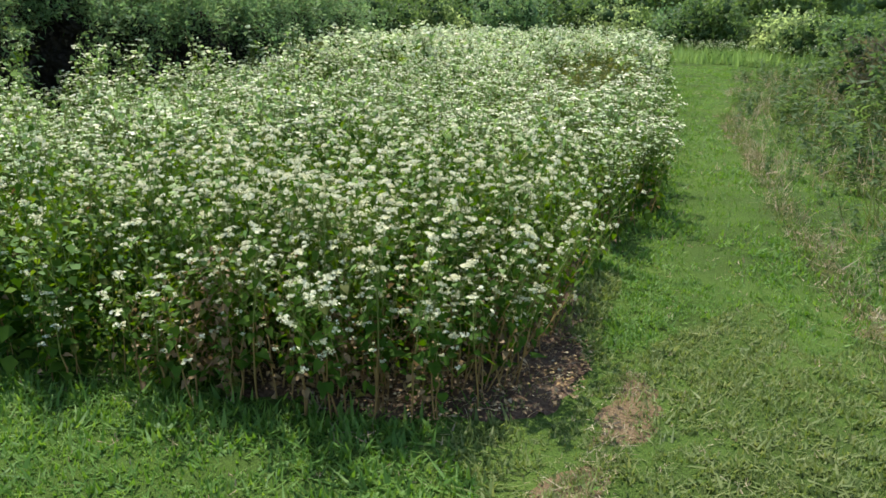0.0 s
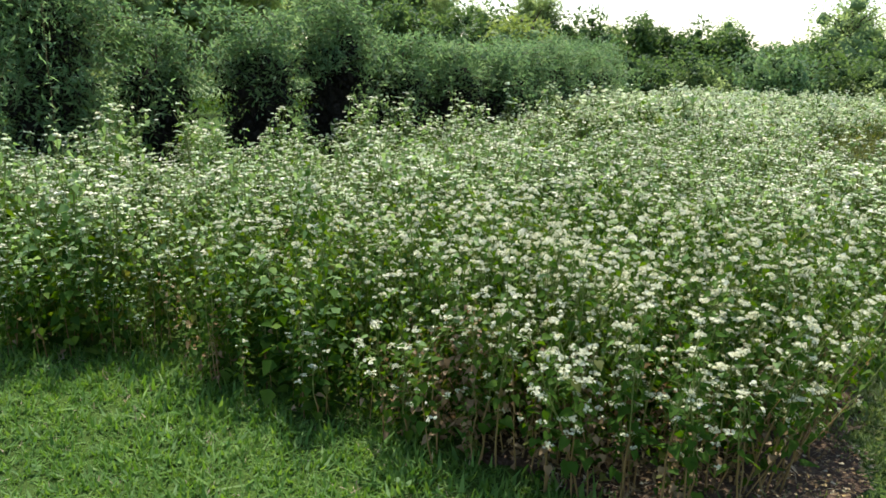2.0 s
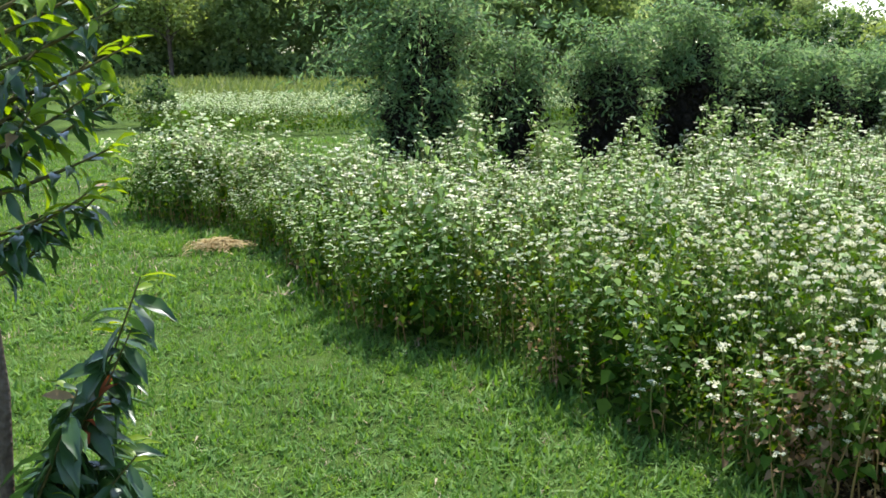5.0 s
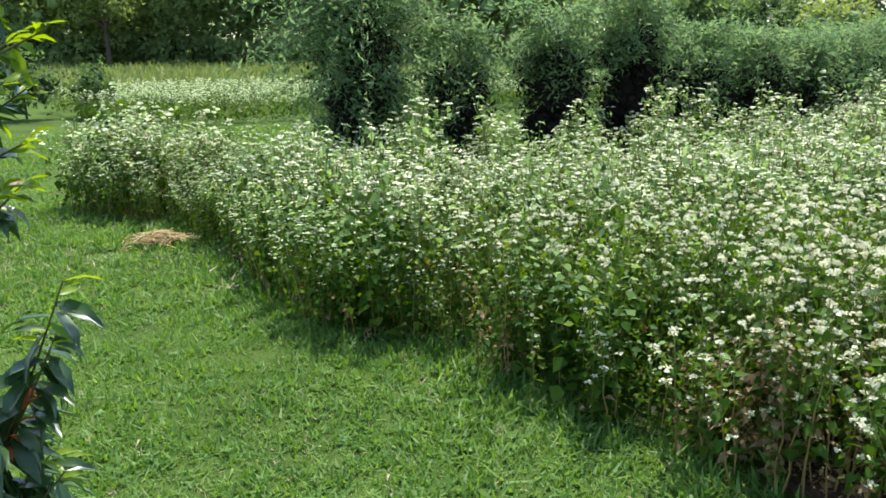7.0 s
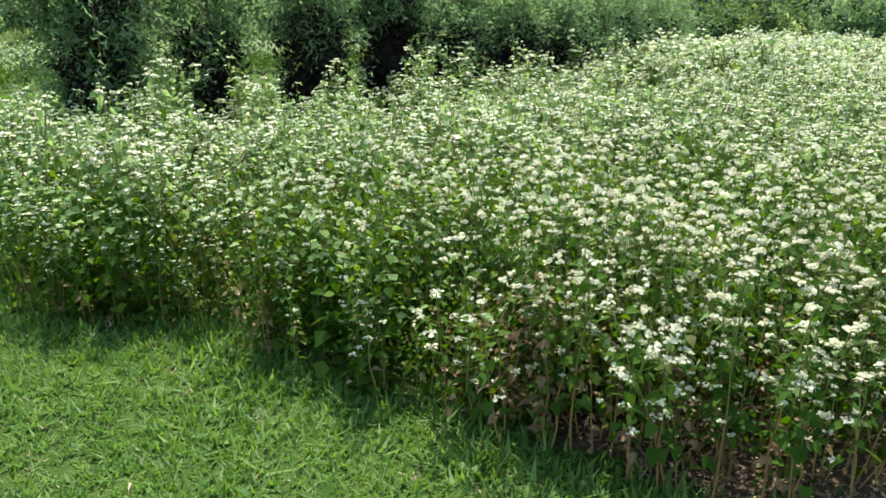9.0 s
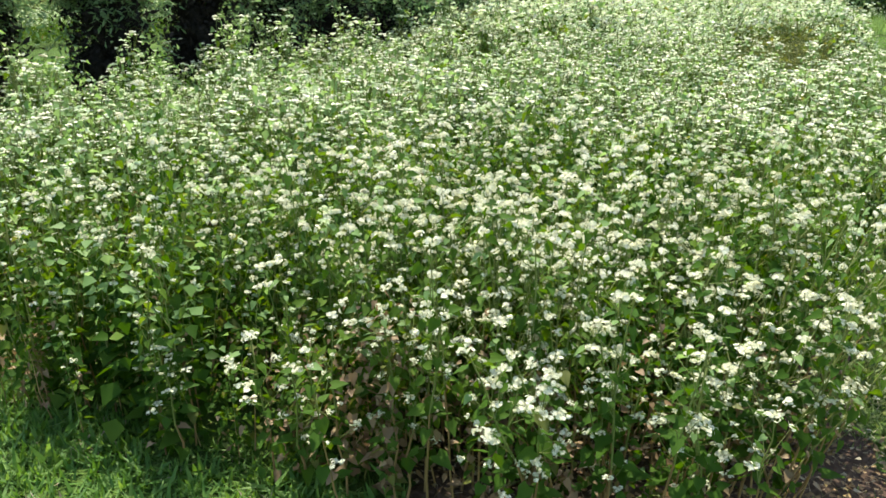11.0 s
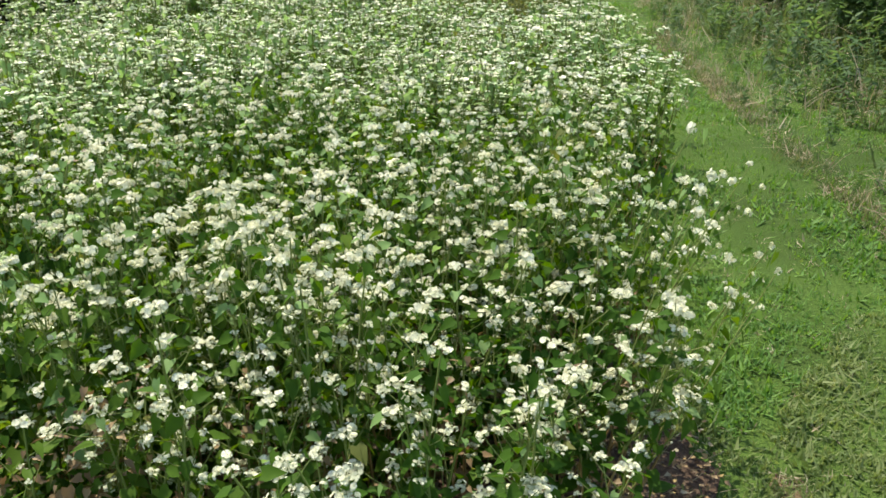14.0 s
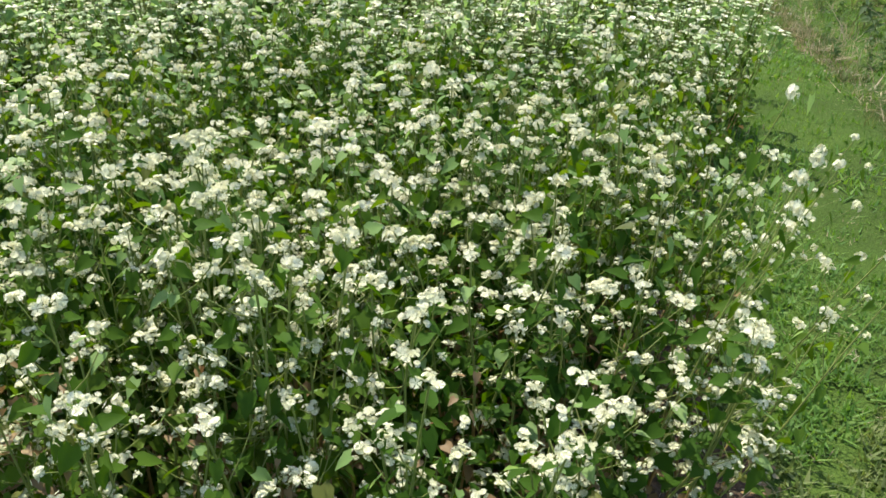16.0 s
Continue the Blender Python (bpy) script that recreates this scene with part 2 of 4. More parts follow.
TETRA = (np.array([(1, 0, -0.4), (-0.5, 0.87, -0.4), (-0.5, -0.87, -0.4), (0, 0, 0.8)]), np.array([(0, 1, 3), (1, 2, 3), (2, 0, 3)]))


def floret_shape():
    """A tiny open flower of five petals."""
    V, F = [(0, 0, -0.2)], []
    for k in range(5):
        a = 2 * math.pi * k / 5
        V += [(math.cos(a - 0.5), math.sin(a - 0.5), 0.15), (math.cos(a + 0.5), math.sin(a + 0.5), 0.15)]
        F.append((0, 2 * k + 1, 2 * k + 2))
    return np.array(V), np.array(F)


FLORET = floret_shape()


def leaf_turn(head, tilt, twist=0.0):
    """Turn for one leaf: heading, tilt above the level, twist about its length."""
    return np.array((Euler((twist, -tilt, head), 'XYZ')).to_matrix())


def blossom(count, radius, floret, shape, m=0):
    """A rounded, lumpy head of small florets that face outwards."""
    b = Bag()
    knots = RNG.normal(0, 0.55, (4, 2))
    for _ in range(count):
        k = knots[RNG.integers(4)] * 0.9 + RNG.normal(0, 0.36, 2)
        r = min(1.2, math.hypot(*k))
        z = (1 - min(1, r * r)) * 0.45 + RNG.uniform(-0.3, 0.15)
        R = any_turn(1)[0]
        s = floret * RNG.uniform(0.75, 1.3)
        b.add((shape[0] * s) @ R.T + np.array([k[0], k[1], z]) * radius, shape[1], m)
    return b.done()


# ---------------------------------------------------------------- plan
CROP = [(-7.0, 0.5), (-6.2, 0.95), (-5.6, 1.55), (-4.7, 1.90), (-3.5, 1.92), (-2.75, 1.98), (-2.2, 2.12), (-1.78, 2.42), (-1.55, 2.74),
        (-1.05, 2.78), (-0.45, 2.95), (0.0, 3.22), (0.35, 3.25), (0.80, 3.41), (1.20, 3.55), (1.41, 3.96), (1.31, 4.6), (1.18, 5.2), (1.02, 6.0), (0.86, 6.8), (0.84, 7.5), (0.22, 9.4),
        (-0.45, 11.3), (-1.45, 14.0), (-2.6, 17.4), (-3.0, 19.1), (-4.2, 20.6), (-7.0, 21.5), (-9.6, 19.5), (-9.0, 14.5), (-6.9, 10.5),
        (-5.6, 8.0), (-5.4, 5.5), (-5.3, 3.2), (-6.4, 2.5), (-7.9, 1.6)]
TRILEAF = (np.array([(0, 0.12, 0), (0, -0.16, 0), (1, 0.05, -0.1)]) * np.array([0.8, 2.0, 1]), np.array([(0, 1, 2)]))
SOIL = [(-5.0, 3.2), (-2.0, 3.7), (-0.9, 3.95), (-0.2, 3.85), (0.25, 3.56), (0.75, 3.52), (1.15, 3.62), (1.45, 3.85), (1.66, 4.08), (1.58, 4.5), (1.38, 5.0), (1.0, 5.8), (0.5, 6.8), (0.2, 9.0), (-2.0, 14.0),
        (-4.0, 18.0), (-7.5, 19.0), (-6.5, 11.5), (-5.0, 7.0)]
FAR_CROP = [(-20.5, -0.3), (-15.6, 1.2), (-15.3, 3.4), (-15.8, 5.3), (-16.6, 8.4), (-17.0, 14.0), (-21.0, 16.0), (-22.8, 12.0), (-22.5, 2.0)]
VERGE = [(3.1, 4.6), (2.75, 5.5), (2.35, 6.6), (1.8, 7.9), (0.95, 10.4), (-0.1, 13.3), (-1.0, 16.0), (-2.4, 21.9), (1, 25), (12, 22), (14, 6), (6, 3.5)]
EARTH = [(1.70, 4.66), (1.80, 4.68), (1.93, 4.42), (1.99, 4.2), (1.98, 3.98), (2.05, 3.78), (2.08, 3.5), (1.98, 3.3), (1.82, 3.42), (1.90, 3.7), (1.84, 4.0), (1.80, 4.25)]
RIM = [(3.05, 4.7), (2.65, 5.6), (2.22, 6.7), (1.66, 7.95), (0.82, 10.4), (-0.25, 13.3), (-0.6, 14.3), (-0.42, 14.3), (-0.08, 13.4), (1.0, 10.5), (1.86, 8.0), (2.42, 6.7), (2.8, 5.6), (3.2, 4.7)]


def inside(P, poly):
    P, Q = np.asarray(P), np.asarray(poly)
    hit = np.zeros(len(P), bool)
    for (x0, y0), (x1, y1) in zip(Q, np.roll(Q, -1, 0)):
        cross = ((y0 > P[:, 1]) != (y1 > P[:, 1]))
        hit ^= cross & (P[:, 0] < (x1 - x0) * (P[:, 1] - y0) / (y1 - y0 + 1e-12) + x0)
    return hit


def edge_far(P, poly):
    """Distance to the outline of a polygon."""
    P, Q, best = np.asarray(P), np.asarray(poly, float), None
    for a, b in zip(Q, np.roll(Q, -1, 0)):
        u = np.clip(((P - a) @ (b - a)) / ((b - a) @ (b - a)), 0, 1)
        d = np.linalg.norm(P - a - u[:, None] * (b - a), axis=1)
        best = d if best is None else np.minimum(best, d)
    return best


def outward(P, poly):
    """Unit way from points inside a polygon to its nearest outline, and the distance."""
    P, Q = np.asarray(P), np.asarray(poly, float)
    best, way = np.full(len(P), 1e9), np.zeros((len(P), 2))
    for a, b in zip(Q, np.roll(Q, -1, 0)):
        u = np.clip(((P - a) @ (b - a)) / ((b - a) @ (b - a)), 0, 1)
        v = a + u[:, None] * (b - a) - P
        d = np.linalg.norm(v, axis=1)
        near = d < best
        best[near], way[near] = d[near], v[near]
    return way / (best[:, None] + 1e-6), best


def leaning(P, poly, amount, reach):
    """Extra turns that tip plants outwards near the outline, most at the path corner."""
    o, e = outward(P, poly)
    a = amount * np.where((P[:, 0] > 0.5) & (P[:, 1] < 5.4), 1.5, 1.0) * np.exp(-e / reach) * RNG.uniform(0, 1.4, len(P))
    return rot_axis(np.stack([-o[:, 1], o[:, 0], 0 * a], -1), a)


def scattered(poly, per_m2):
    Q = np.asarray(poly)
    lo, hi = Q.min(0), Q.max(0)
    P = RNG.uniform(lo, hi, (int(per_m2 * np.prod(hi - lo)), 2))
    return P[inside(P, poly)]


def wavy(P, size, seed=0.0):
    """A smooth value from -1 to 1 over the plan."""
    x, y = P[:, 0] / size + seed, P[:, 1] / size - seed * 1.7
    return (np.sin(1.3 * x + 0.7 * y + 1) * np.cos(0.9 * y - 0.4 * x + 2 * seed) + 0.6 * np.sin(2.9 * x - 1.1 * y) * np.sin(2.3 * y + seed)) / 1.4


NEAR_SPOT = np.array([1.0, 3.7])

# ---------------------------------------------------------------- ground
def ground_sheet():
    t = np.concatenate([-np.geomspace(900, 13, 14), np.linspace(-12, 12, 97), np.geomspace(13, 900, 14)])
    X, Y = np.meshgrid(t - 1, t + 6, indexing='ij')
    P = np.stack([X.ravel(), Y.ravel()], -1)
    Z = 0.012 * wavy(P, 0.6) + 0.02 * wavy(P, 2.3, 3) - 0.015
    n = len(t)
    i = (np.arange(n - 1)[:, None] * n + np.arange(n - 1)[None]).ravel()
    F = np.concatenate([np.stack([i, i + n, i + n + 1], -1), np.stack([i, i + n + 1, i + 1], -1)])
    ob = new("ground", make_mesh("ground", np.c_[P, Z], F, [M_TURF]))
    tagged(ob, "mown green lawn and meadow turf around the plot", "ground", kind="structure")


def plot_sheet(name, poly, z, mat, label, rough=0.05):
    """A low uneven sheet over a polygon of the plan, fraying at its outline."""
    Q = np.asarray(poly)
    lo, hi = Q.min(0) - 0.2, Q.max(0) + 0.2
    step = max(0.06, (hi - lo).max() / 110)
    xs, ys = np.arange(lo[0], hi[0], step), np.arange(lo[1], hi[1], step)
    X, Y = np.meshgrid(xs, ys, indexing='ij')
    P = np.stack([X.ravel(), Y.ravel()], -1)
    d = np.where(inside(P, poly), 1, -1) * edge_far(P, poly) + 0.06 * wavy(P, 0.13) + 0.07 * wavy(P, 0.45, 4)
    Z = z + np.minimum(0, d * 0.5) + 0.012 * wavy(P, 0.17, 2)
    n = len(ys)
    i = (np.arange(len(xs) - 1)[:, None] * n + np.arange(n - 1)[None]).ravel()
    q = np.stack([i, i + n, i + n + 1, i + 1], -1)
    q = q[(d[q] > -0.12).all(1)]
    F = np.concatenate([q[:, [0, 1, 2]], q[:, [0, 2, 3]]])
    ob = new(name, make_mesh(name, np.c_[P, Z], F, [mat]))
    tagged(ob, label, "ground", kind="structure")


ground_sheet()
plot_sheet("field_soil", SOIL, 0.006, M_SOIL, "dark crumbly soil under the flowering crop")
plot_sheet("worn_earth_patch", EARTH, -0.005, M_EARTH, "bare worn reddish earth beside the mown path")
plot_sheet("path_rim", RIM, -0.008, M_RIM, "dry worn brown rim between mown path and verge")

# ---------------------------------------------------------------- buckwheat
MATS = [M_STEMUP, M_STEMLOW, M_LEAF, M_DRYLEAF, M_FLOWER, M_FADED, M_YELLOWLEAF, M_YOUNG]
def corymb(balls, spread, ball, petals):
    """A flat-topped cluster of small round flower balls."""
    b = Bag()
    for k in range(balls):
        a, r = k * 2.4 + RNG.uniform(-0.4, 0.4), spread * math.sqrt((k + 0.2) / balls)
        c = np.array([r * math.cos(a), r * math.sin(a), -0.35 * r * r / spread + RNG.uniform(-0.004, 0.004)])
        s = ball * RNG.uniform(0.7, 1.2)
        for _ in range(petals):
            way = Vector(RNG.normal(size=3) + np.array([0, 0, 0.5])).normalized()
            R = np.array(way.to_track_quat('Z', 'Y').to_matrix())
            b.add((FLORET[0] * np.array([1, 1, 0.7]) * s * 0.62 * RNG.uniform(0.8, 1.2)) @ R.T + c + np.array(way) * s * 0.62, FLORET[1])
    return b.done()


HEADS = [corymb(3, 0.0135, 0.0118, 4) for _ in range(2)] + [corymb(5, 0.020, 0.0122, 4) for _ in range(4)] + [corymb(7, 0.028, 0.0130, 4) for _ in range(4)]
HEADS_MID = [blossom(4, 0.021, 0.0160, TETRA) for _ in range(8)]


def plant_bits(bare, many=17, small=1.0, extra=2, young=0.7, top=0.0):
    """Where the leaves and heads of one plant about 1 m high sit: the stem line, leaves (place, turn, size, material) and heads."""
    bend = RNG.normal(0, 0.05, 2)
    z = np.linspace(0, 0.93, 7)
    line = np.stack([bend[0] * z**2 + RNG.normal(0, 0.006, 7), bend[1] * z**2 + RNG.normal(0, 0.006, 7), z], -1)
    spot = lambda h: np.array([np.interp(h, z, line[:, k]) for k in range(3)])  # noqa: E731
    leaves, heads, twigs = [], [], []
    start = 0.2 if bare else 0.05
    for k in range(many):
        h = start + (0.95 - start) * ((k + RNG.uniform(0, 0.9)) / many) ** 0.85
        a = k * 2.4 + RNG.uniform(-0.5, 0.5)
        size = small * RNG.uniform(0.045, 0.085) * (1.3 - 0.75 * h)
        dry = RNG.random() < (0.34 if h < 0.45 and bare else 0.14 if h < 0.35 else 0.006)
        size *= 0.6 if dry else 1.0
        base = spot(h) + np.array([math.cos(a), math.sin(a), 0.3]) * RNG.uniform(0.01, 0.06)
        leaves.append((base, leaf_turn(a, RNG.uniform(-1.25, 0.2), RNG.uniform(-0.8, 0.8)), size, 3 if dry else (6 if RNG.random() < 0.03 else 7 if RNG.random() < young * (h - 0.6) else 2)))
    heads.append((spot(0.93) + np.array([0, 0, 0.012]), RNG.uniform(0.75, 1.1)))
    for k in range(RNG.integers(4, 8) + extra):
        a, h = RNG.uniform(0, 2 * math.pi), 0.32 + top + (0.58 - top) * RNG.uniform(0, 1) ** 0.75
        tip = spot(h) + np.array([math.cos(a), math.sin(a), 0]) * RNG.uniform(0.035, 0.11) + np.array([0, 0, RNG.uniform(0.04, 0.10)])
        heads.append((tip, 0.30 + 0.68 * RNG.random() ** 1.5))
        twigs.append((spot(h - 0.03), tip))
    return line, leaves, heads, twigs


def plant_near(bare, rich=True):
    b = Bag()
    line, leaves, heads, twigs = plant_bits(bare, 30, 0.88, 1 if rich else -2, top=0.10)
    V, F = tube(line, np.linspace(0.0048, 0.002, 7))
    b.add(V, F, np.where(np.arange(len(F)) < len(F) * (0.5 if bare else 0.3), 1, 0))
    for p, q in twigs:
        V, F = tube([p, (p + q) / 2 + (0, 0, -0.01), q], [0.0016, 0.0014, 0.0012])
        b.add(V, F, 0)
    for p, R, s, m in leaves:
        b.add((HEART[0] * s) @ R.T + p, HEART[1], m)
    for p, s in heads:
        V, F, _ = HEADS[RNG.integers(len(HEADS))]
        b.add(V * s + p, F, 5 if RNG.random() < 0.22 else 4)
    return b.done()


def plant_mid(bare, rich=True):
    b = Bag()
    line, leaves, heads, twigs = plant_bits(bare, 18 if rich else 22, extra=7 if rich else 2, young=3.6)
    heads = [(p + np.array([0, 0, 0.3 * (0.9 - p[2])]), s) for p, s in heads]
    V, F = tube(line[::2], np.linspace(0.005, 0.0025, 4))
    b.add(V, F, np.where(np.arange(len(F)) < len(F) * (0.5 if bare else 0.3), 1, 0))
    for p, R, s, m in leaves:
        b.add((HEART_MID[0] * s * 1.25) @ R.T + p, HEART_MID[1], m)
    for p, q in twigs:
        w = np.array([0.0035, 0.0035, 0]) * RNG.choice([-1, 1], 3)
        b.add([p - (0, 0, 0.06), q - w, q + w], [(0, 1, 2)], 0)
    for p, s in heads:
        V, F, _ = HEADS_MID[RNG.integers(len(HEADS_MID))]
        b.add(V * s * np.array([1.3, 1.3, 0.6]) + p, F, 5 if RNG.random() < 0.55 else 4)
    return b.done()


def plant_far():
    b = Bag()
    line, leaves, heads, twigs = plant_bits(False, extra=4, young=3.2)
    heads = [(p + np.array([0, 0, 0.5 * (0.93 - p[2])]), s) for p, s in heads]
    for p, R, s, m in leaves[2::2]:
        b.add((HEART_MID[0] * s * 2.0) @ R.T + p, HEART_MID[1], m)
    for p, q in twigs:
        w = np.array([0.005, 0.005, 0]) * RNG.choice([-1, 1], 3)
        b.add([p - (0, 0, 0.1), q - w, q + w], [(0, 1, 2)], 0)
    for p, s in heads:
        V, F = TETRA
        b.add(((V * 0.038 * s) @ any_turn(1)[0].T) * np.array([1.3, 1.3, 0.65]) + p + RNG.normal(0, 0.018, 3) + (0, 0, 0.03), F, 5 if RNG.random() < 0.75 else 4)
    return b.done()


def crop_height(P):
    """Height of the plants over the plan: lower in the west tongue, ragged and tall by the hedge, two sunken hollows."""
    h = 0.86 + 0.07 * wavy(P, 1.1) + (0.07 + 0.07 * np.clip((0.3 - P[:, 0]) / 2, 0, 1)) * wavy(P, 0.34, 5)
    x, y = P[:, 0], P[:, 1]
    h = h + 0.05 * np.clip((np.hypot(x - 2.8, y - 1) - 11.5) / 3, 0, 1)
    h = h - np.where(x < -6.15, -0.02, 0.12) * np.clip((-4.5 - x) / 0.6, 0, 1) * np.clip((3.6 - y) / 1.2, 0, 1)
    h = h - 0.08 * np.clip((-3.2 - x) / 1.6, 0, 1) * np.clip((y - 3.6) / 1.5, 0, 1) * np.clip((9.5 - y) / 2, 0, 1)
    h = h - 0.08 * np.exp(-(((0.91 * (x + 1.85) + 0.4 * (y - 12.2)) / 0.8) ** 2 + ((0.91 * (y - 12.2) - 0.4 * (x + 1.85)) / 2.8) ** 2))
    h = h - 0.42 * np.exp(-(((x + 4.3) / 1.1) ** 2 + ((y - 9.3) / 1.0) ** 2))
    h = h - 0.06 * np.clip((-2.6 - x) / 1.0, 0, 1) * np.clip((y - 3.4) / 0.6, 0, 1) * np.clip((10 - y) / 2, 0, 1)
    foot = np.clip((-4.3 - x) / 0.3, 0, 1) * np.clip((y - 3.4) / 0.4, 0, 1) * np.clip((9 - y) / 1.5, 0, 1)
    h = h + foot * (0.06 + 0.30 * np.clip(1.4 * np.cos(2 * np.pi * (y - 4.62) / 0.92), -0.75, 1))
    return h


def crop_field():
    P = np.concatenate([scattered(CROP, 80), scattered([(-7.1, 0.45), (-6.2, 0.9), (-5.5, 1.5), (-4.6, 1.8), (-4.4, 2.6), (-5.3, 3.2), (-6.4, 2.5), (-7.9, 1.6)], 60),
                        scattered([(-0.1, 3.25), (0.35, 3.28), (0.8, 3.44), (1.2, 3.58), (1.38, 3.96), (1.25, 4.9), (0.5, 4.5), (-0.1, 3.8)], 30)])
    d = np.linalg.norm(P - NEAR_SPOT, axis=1)
    far = (d > 9) & (RNG.random(len(P)) > 0.72)
    P, d = P[~far], d[~far]
    edge = edge_far(P, CROP)
    keep = RNG.random(len(P)) < np.clip(0.75 + edge * 3, 0, 1)
    P, d, edge = P[keep], d[keep], edge[keep]
    h = crop_height(P) * RNG.uniform(0.82, 1.12, len(P)) * np.clip(0.90 + edge * 0.5, 0, 1)
    low = edge < 0.3
    h[low] *= np.where(P[low, 0] > 0.15, RNG.uniform(0.78, 1.05, low.sum()), RNG.uniform(0.5, 1.03, low.sum()))
    tall = (RNG.random(len(P)) < 0.12 * np.clip((0.2 - P[:, 0]) / 2, 0.12, 1)) & (P[:, 1] < 14)
    h[tall] *= RNG.uniform(1.1, 1.32, tall.sum())
    spire = (P[:, 0] < -3.0) & (P[:, 1] > 7.2) & (P[:, 1] < 12) & (RNG.random(len(P)) < np.clip(1.6 * wavy(P, 0.28, 2) - 0.35, 0.03, 0.7))
    h[spire] *= RNG.uniform(1.1, 1.4, spire.sum())
    bare = (P[:, 0] > 0.3) & (edge < 0.75) & (P[:, 1] < 5.6) | (edge < 0.5) & (P[:, 1] < 4) & (P[:, 0] > -0.35) & (wavy(P, 0.3, 2.5) > 0.1) | (RNG.random(len(P)) < 0.03)
    h = np.minimum(h, 1.3)
    order = np.argsort(d + RNG.uniform(0, 1.2, len(P)))
    own = np.zeros(len(P), bool)
    own[order[:190]] = True
    hx, hy = P[:, 0] + 1.85, P[:, 1] - 12.2
    hollow = (((0.91 * hx + 0.4 * hy) / 0.74) ** 2 + ((0.91 * hy - 0.4 * hx) / 2.5) ** 2 < 1 + 0.5 * wavy(P, 0.3)) & (RNG.random(len(P)) < 0.95)
    b = Bag()
    sick = [(V, F, np.where((m == 2) | (m == 7) | (m >= 4), 6, m)) for V, F, m in (plant_mid(True) for _ in range(6))]
    n = hollow.sum()
    strew(b, sick, np.c_[P[hollow], np.zeros(n)], turned(n, 0.3), h[hollow] * 0.85)
    thing("withered_crop_patch", "sunken yellow-brown withered patch in the flowering crop", "crop", kind="stuff", me=b.mesh("withered_crop_patch", MATS))
    P, h, d, bare, edge, slim = P[~hollow], h[~hollow], d[~hollow], bare[~hollow], edge[~hollow], tall[~hollow]
    own = own[~hollow]
    front = np.exp(-edge / 0.5) * ((P[:, 0] < 0.5) & (P[:, 1] < 4.5))
    rich = RNG.random(len(P)) < np.clip(0.46 + 0.055 * d + 0.30 * np.clip((P[:, 0] + 1.4) / 1.0, 0, 1) * np.clip(edge / 0.8, 0.3 * (P[:, 0] > 0.2), 1) + 0.8 * wavy(P, 0.42, 1.3) - 0.45 * front - 0.22 * np.clip((-0.8 - P[:, 0]) / 1.5, 0, 1) * (P[:, 1] < 9) - 0.35 * (P[:, 0] < -4.4) * (P[:, 1] < 3.6), 0.05, 0.97)
    d_mix = d + RNG.uniform(0, 2.5, len(d))
    zones = {"near": (d < 2.7) & ~own, "mid": (d >= 2.7) & (d_mix < 9.6), "far": d_mix >= 9.6}
    for zone, sel in zones.items():
        b = Bag()
        if zone == "far":
            n = sel.sum()
            strew(b, [plant_far() for _ in range(10)], np.c_[P[sel], np.zeros(n)], turned(n, 0.14), h[sel])
        else:
            make = plant_near if zone == "near" else plant_mid
            for flag, lush in ((False, False), (False, True), (True, False), (True, True)):
                i = sel & (bare == flag) & (rich == lush)
                n = i.sum()
                size = h[i][:, None] * np.where(slim[i][:, None], np.array([0.7, 0.7, 1.0]), 1.0)
                strew(b, [make(flag, lush) for _ in range(10)], np.c_[P[i], np.zeros(n)], leaning(P[i], CROP, 0.2, 0.22) @ turned(n, 0.12), size)
        V, F, m = b.done()
        top = None
        for nm, ids, lab in (("stems", (0, 1), ""), ("leaves", (2, 3, 6, 7), ""), ("flower_heads", (4, 5), "")):
            k = np.isin(m, ids)
            if not k.any():
                continue
            used, inv = np.unique(F[k], return_inverse=True)
            me = make_mesh("buckwheat_" + nm, V[used], inv.reshape(-1, 3), MATS, m[k])
            if top is None:
                top = thing("buckwheat_crop", "dense flowering buckwheat with white blossom heads in dark soil", "crop", kind="stuff", me=me)
            else:
                tagged(part(nm, me, top, "white blossom heads" if nm == "flower_heads" else "green heart-shaped leaves"), kind="stuff")
    E = scattered([(-5.6, 1.3), (-4.7, 1.6), (-3.5, 1.45), (-2.4, 1.7), (-1.0, 2.4), (0.3, 3.1), (0.35, 3.8), (-1.0, 3.3), (-2.4, 2.6), (-3.5, 2.4), (-5.2, 2.5)], 150)
    e = edge_far(E, CROP)
    E = E[inside(E, CROP) & (e > 0.10) & (e < 0.45) & (RNG.random(len(E)) < 0.55 + 1.1 * wavy(E, 0.35, 1))]
    n = len(E)
    low_kinds = []
    for _ in range(8):
        V, F, m = plant_mid(False)
        k = (m == 2) | (m == 7)
        low_kinds.append((V, F[k], m[k]))
    b = Bag()
    strew(b, low_kinds, np.c_[E, np.full(n, 0.0)], leaning(E, CROP, 0.1, 0.2) @ turned(n, 0.15), RNG.uniform(0.35, 0.8, n)[:, None] * np.array([1.3, 1.3, 1.0]))
    E = scattered(CROP, 60)
    E = E[(np.linalg.norm(E - NEAR_SPOT, axis=1) < 3.6) & (edge_far(E, CROP) > 0.22) & ((E[:, 0] < 0.35) | (edge_far(E, CROP) > 0.30))]
    n = len(E)
    under = []
    for _ in range(8):
        V, F, m = plant_near(False, False)
        k = (m == 2) | (m == 7) | (m == 6)
        under.append((V, F[k], m[k]))
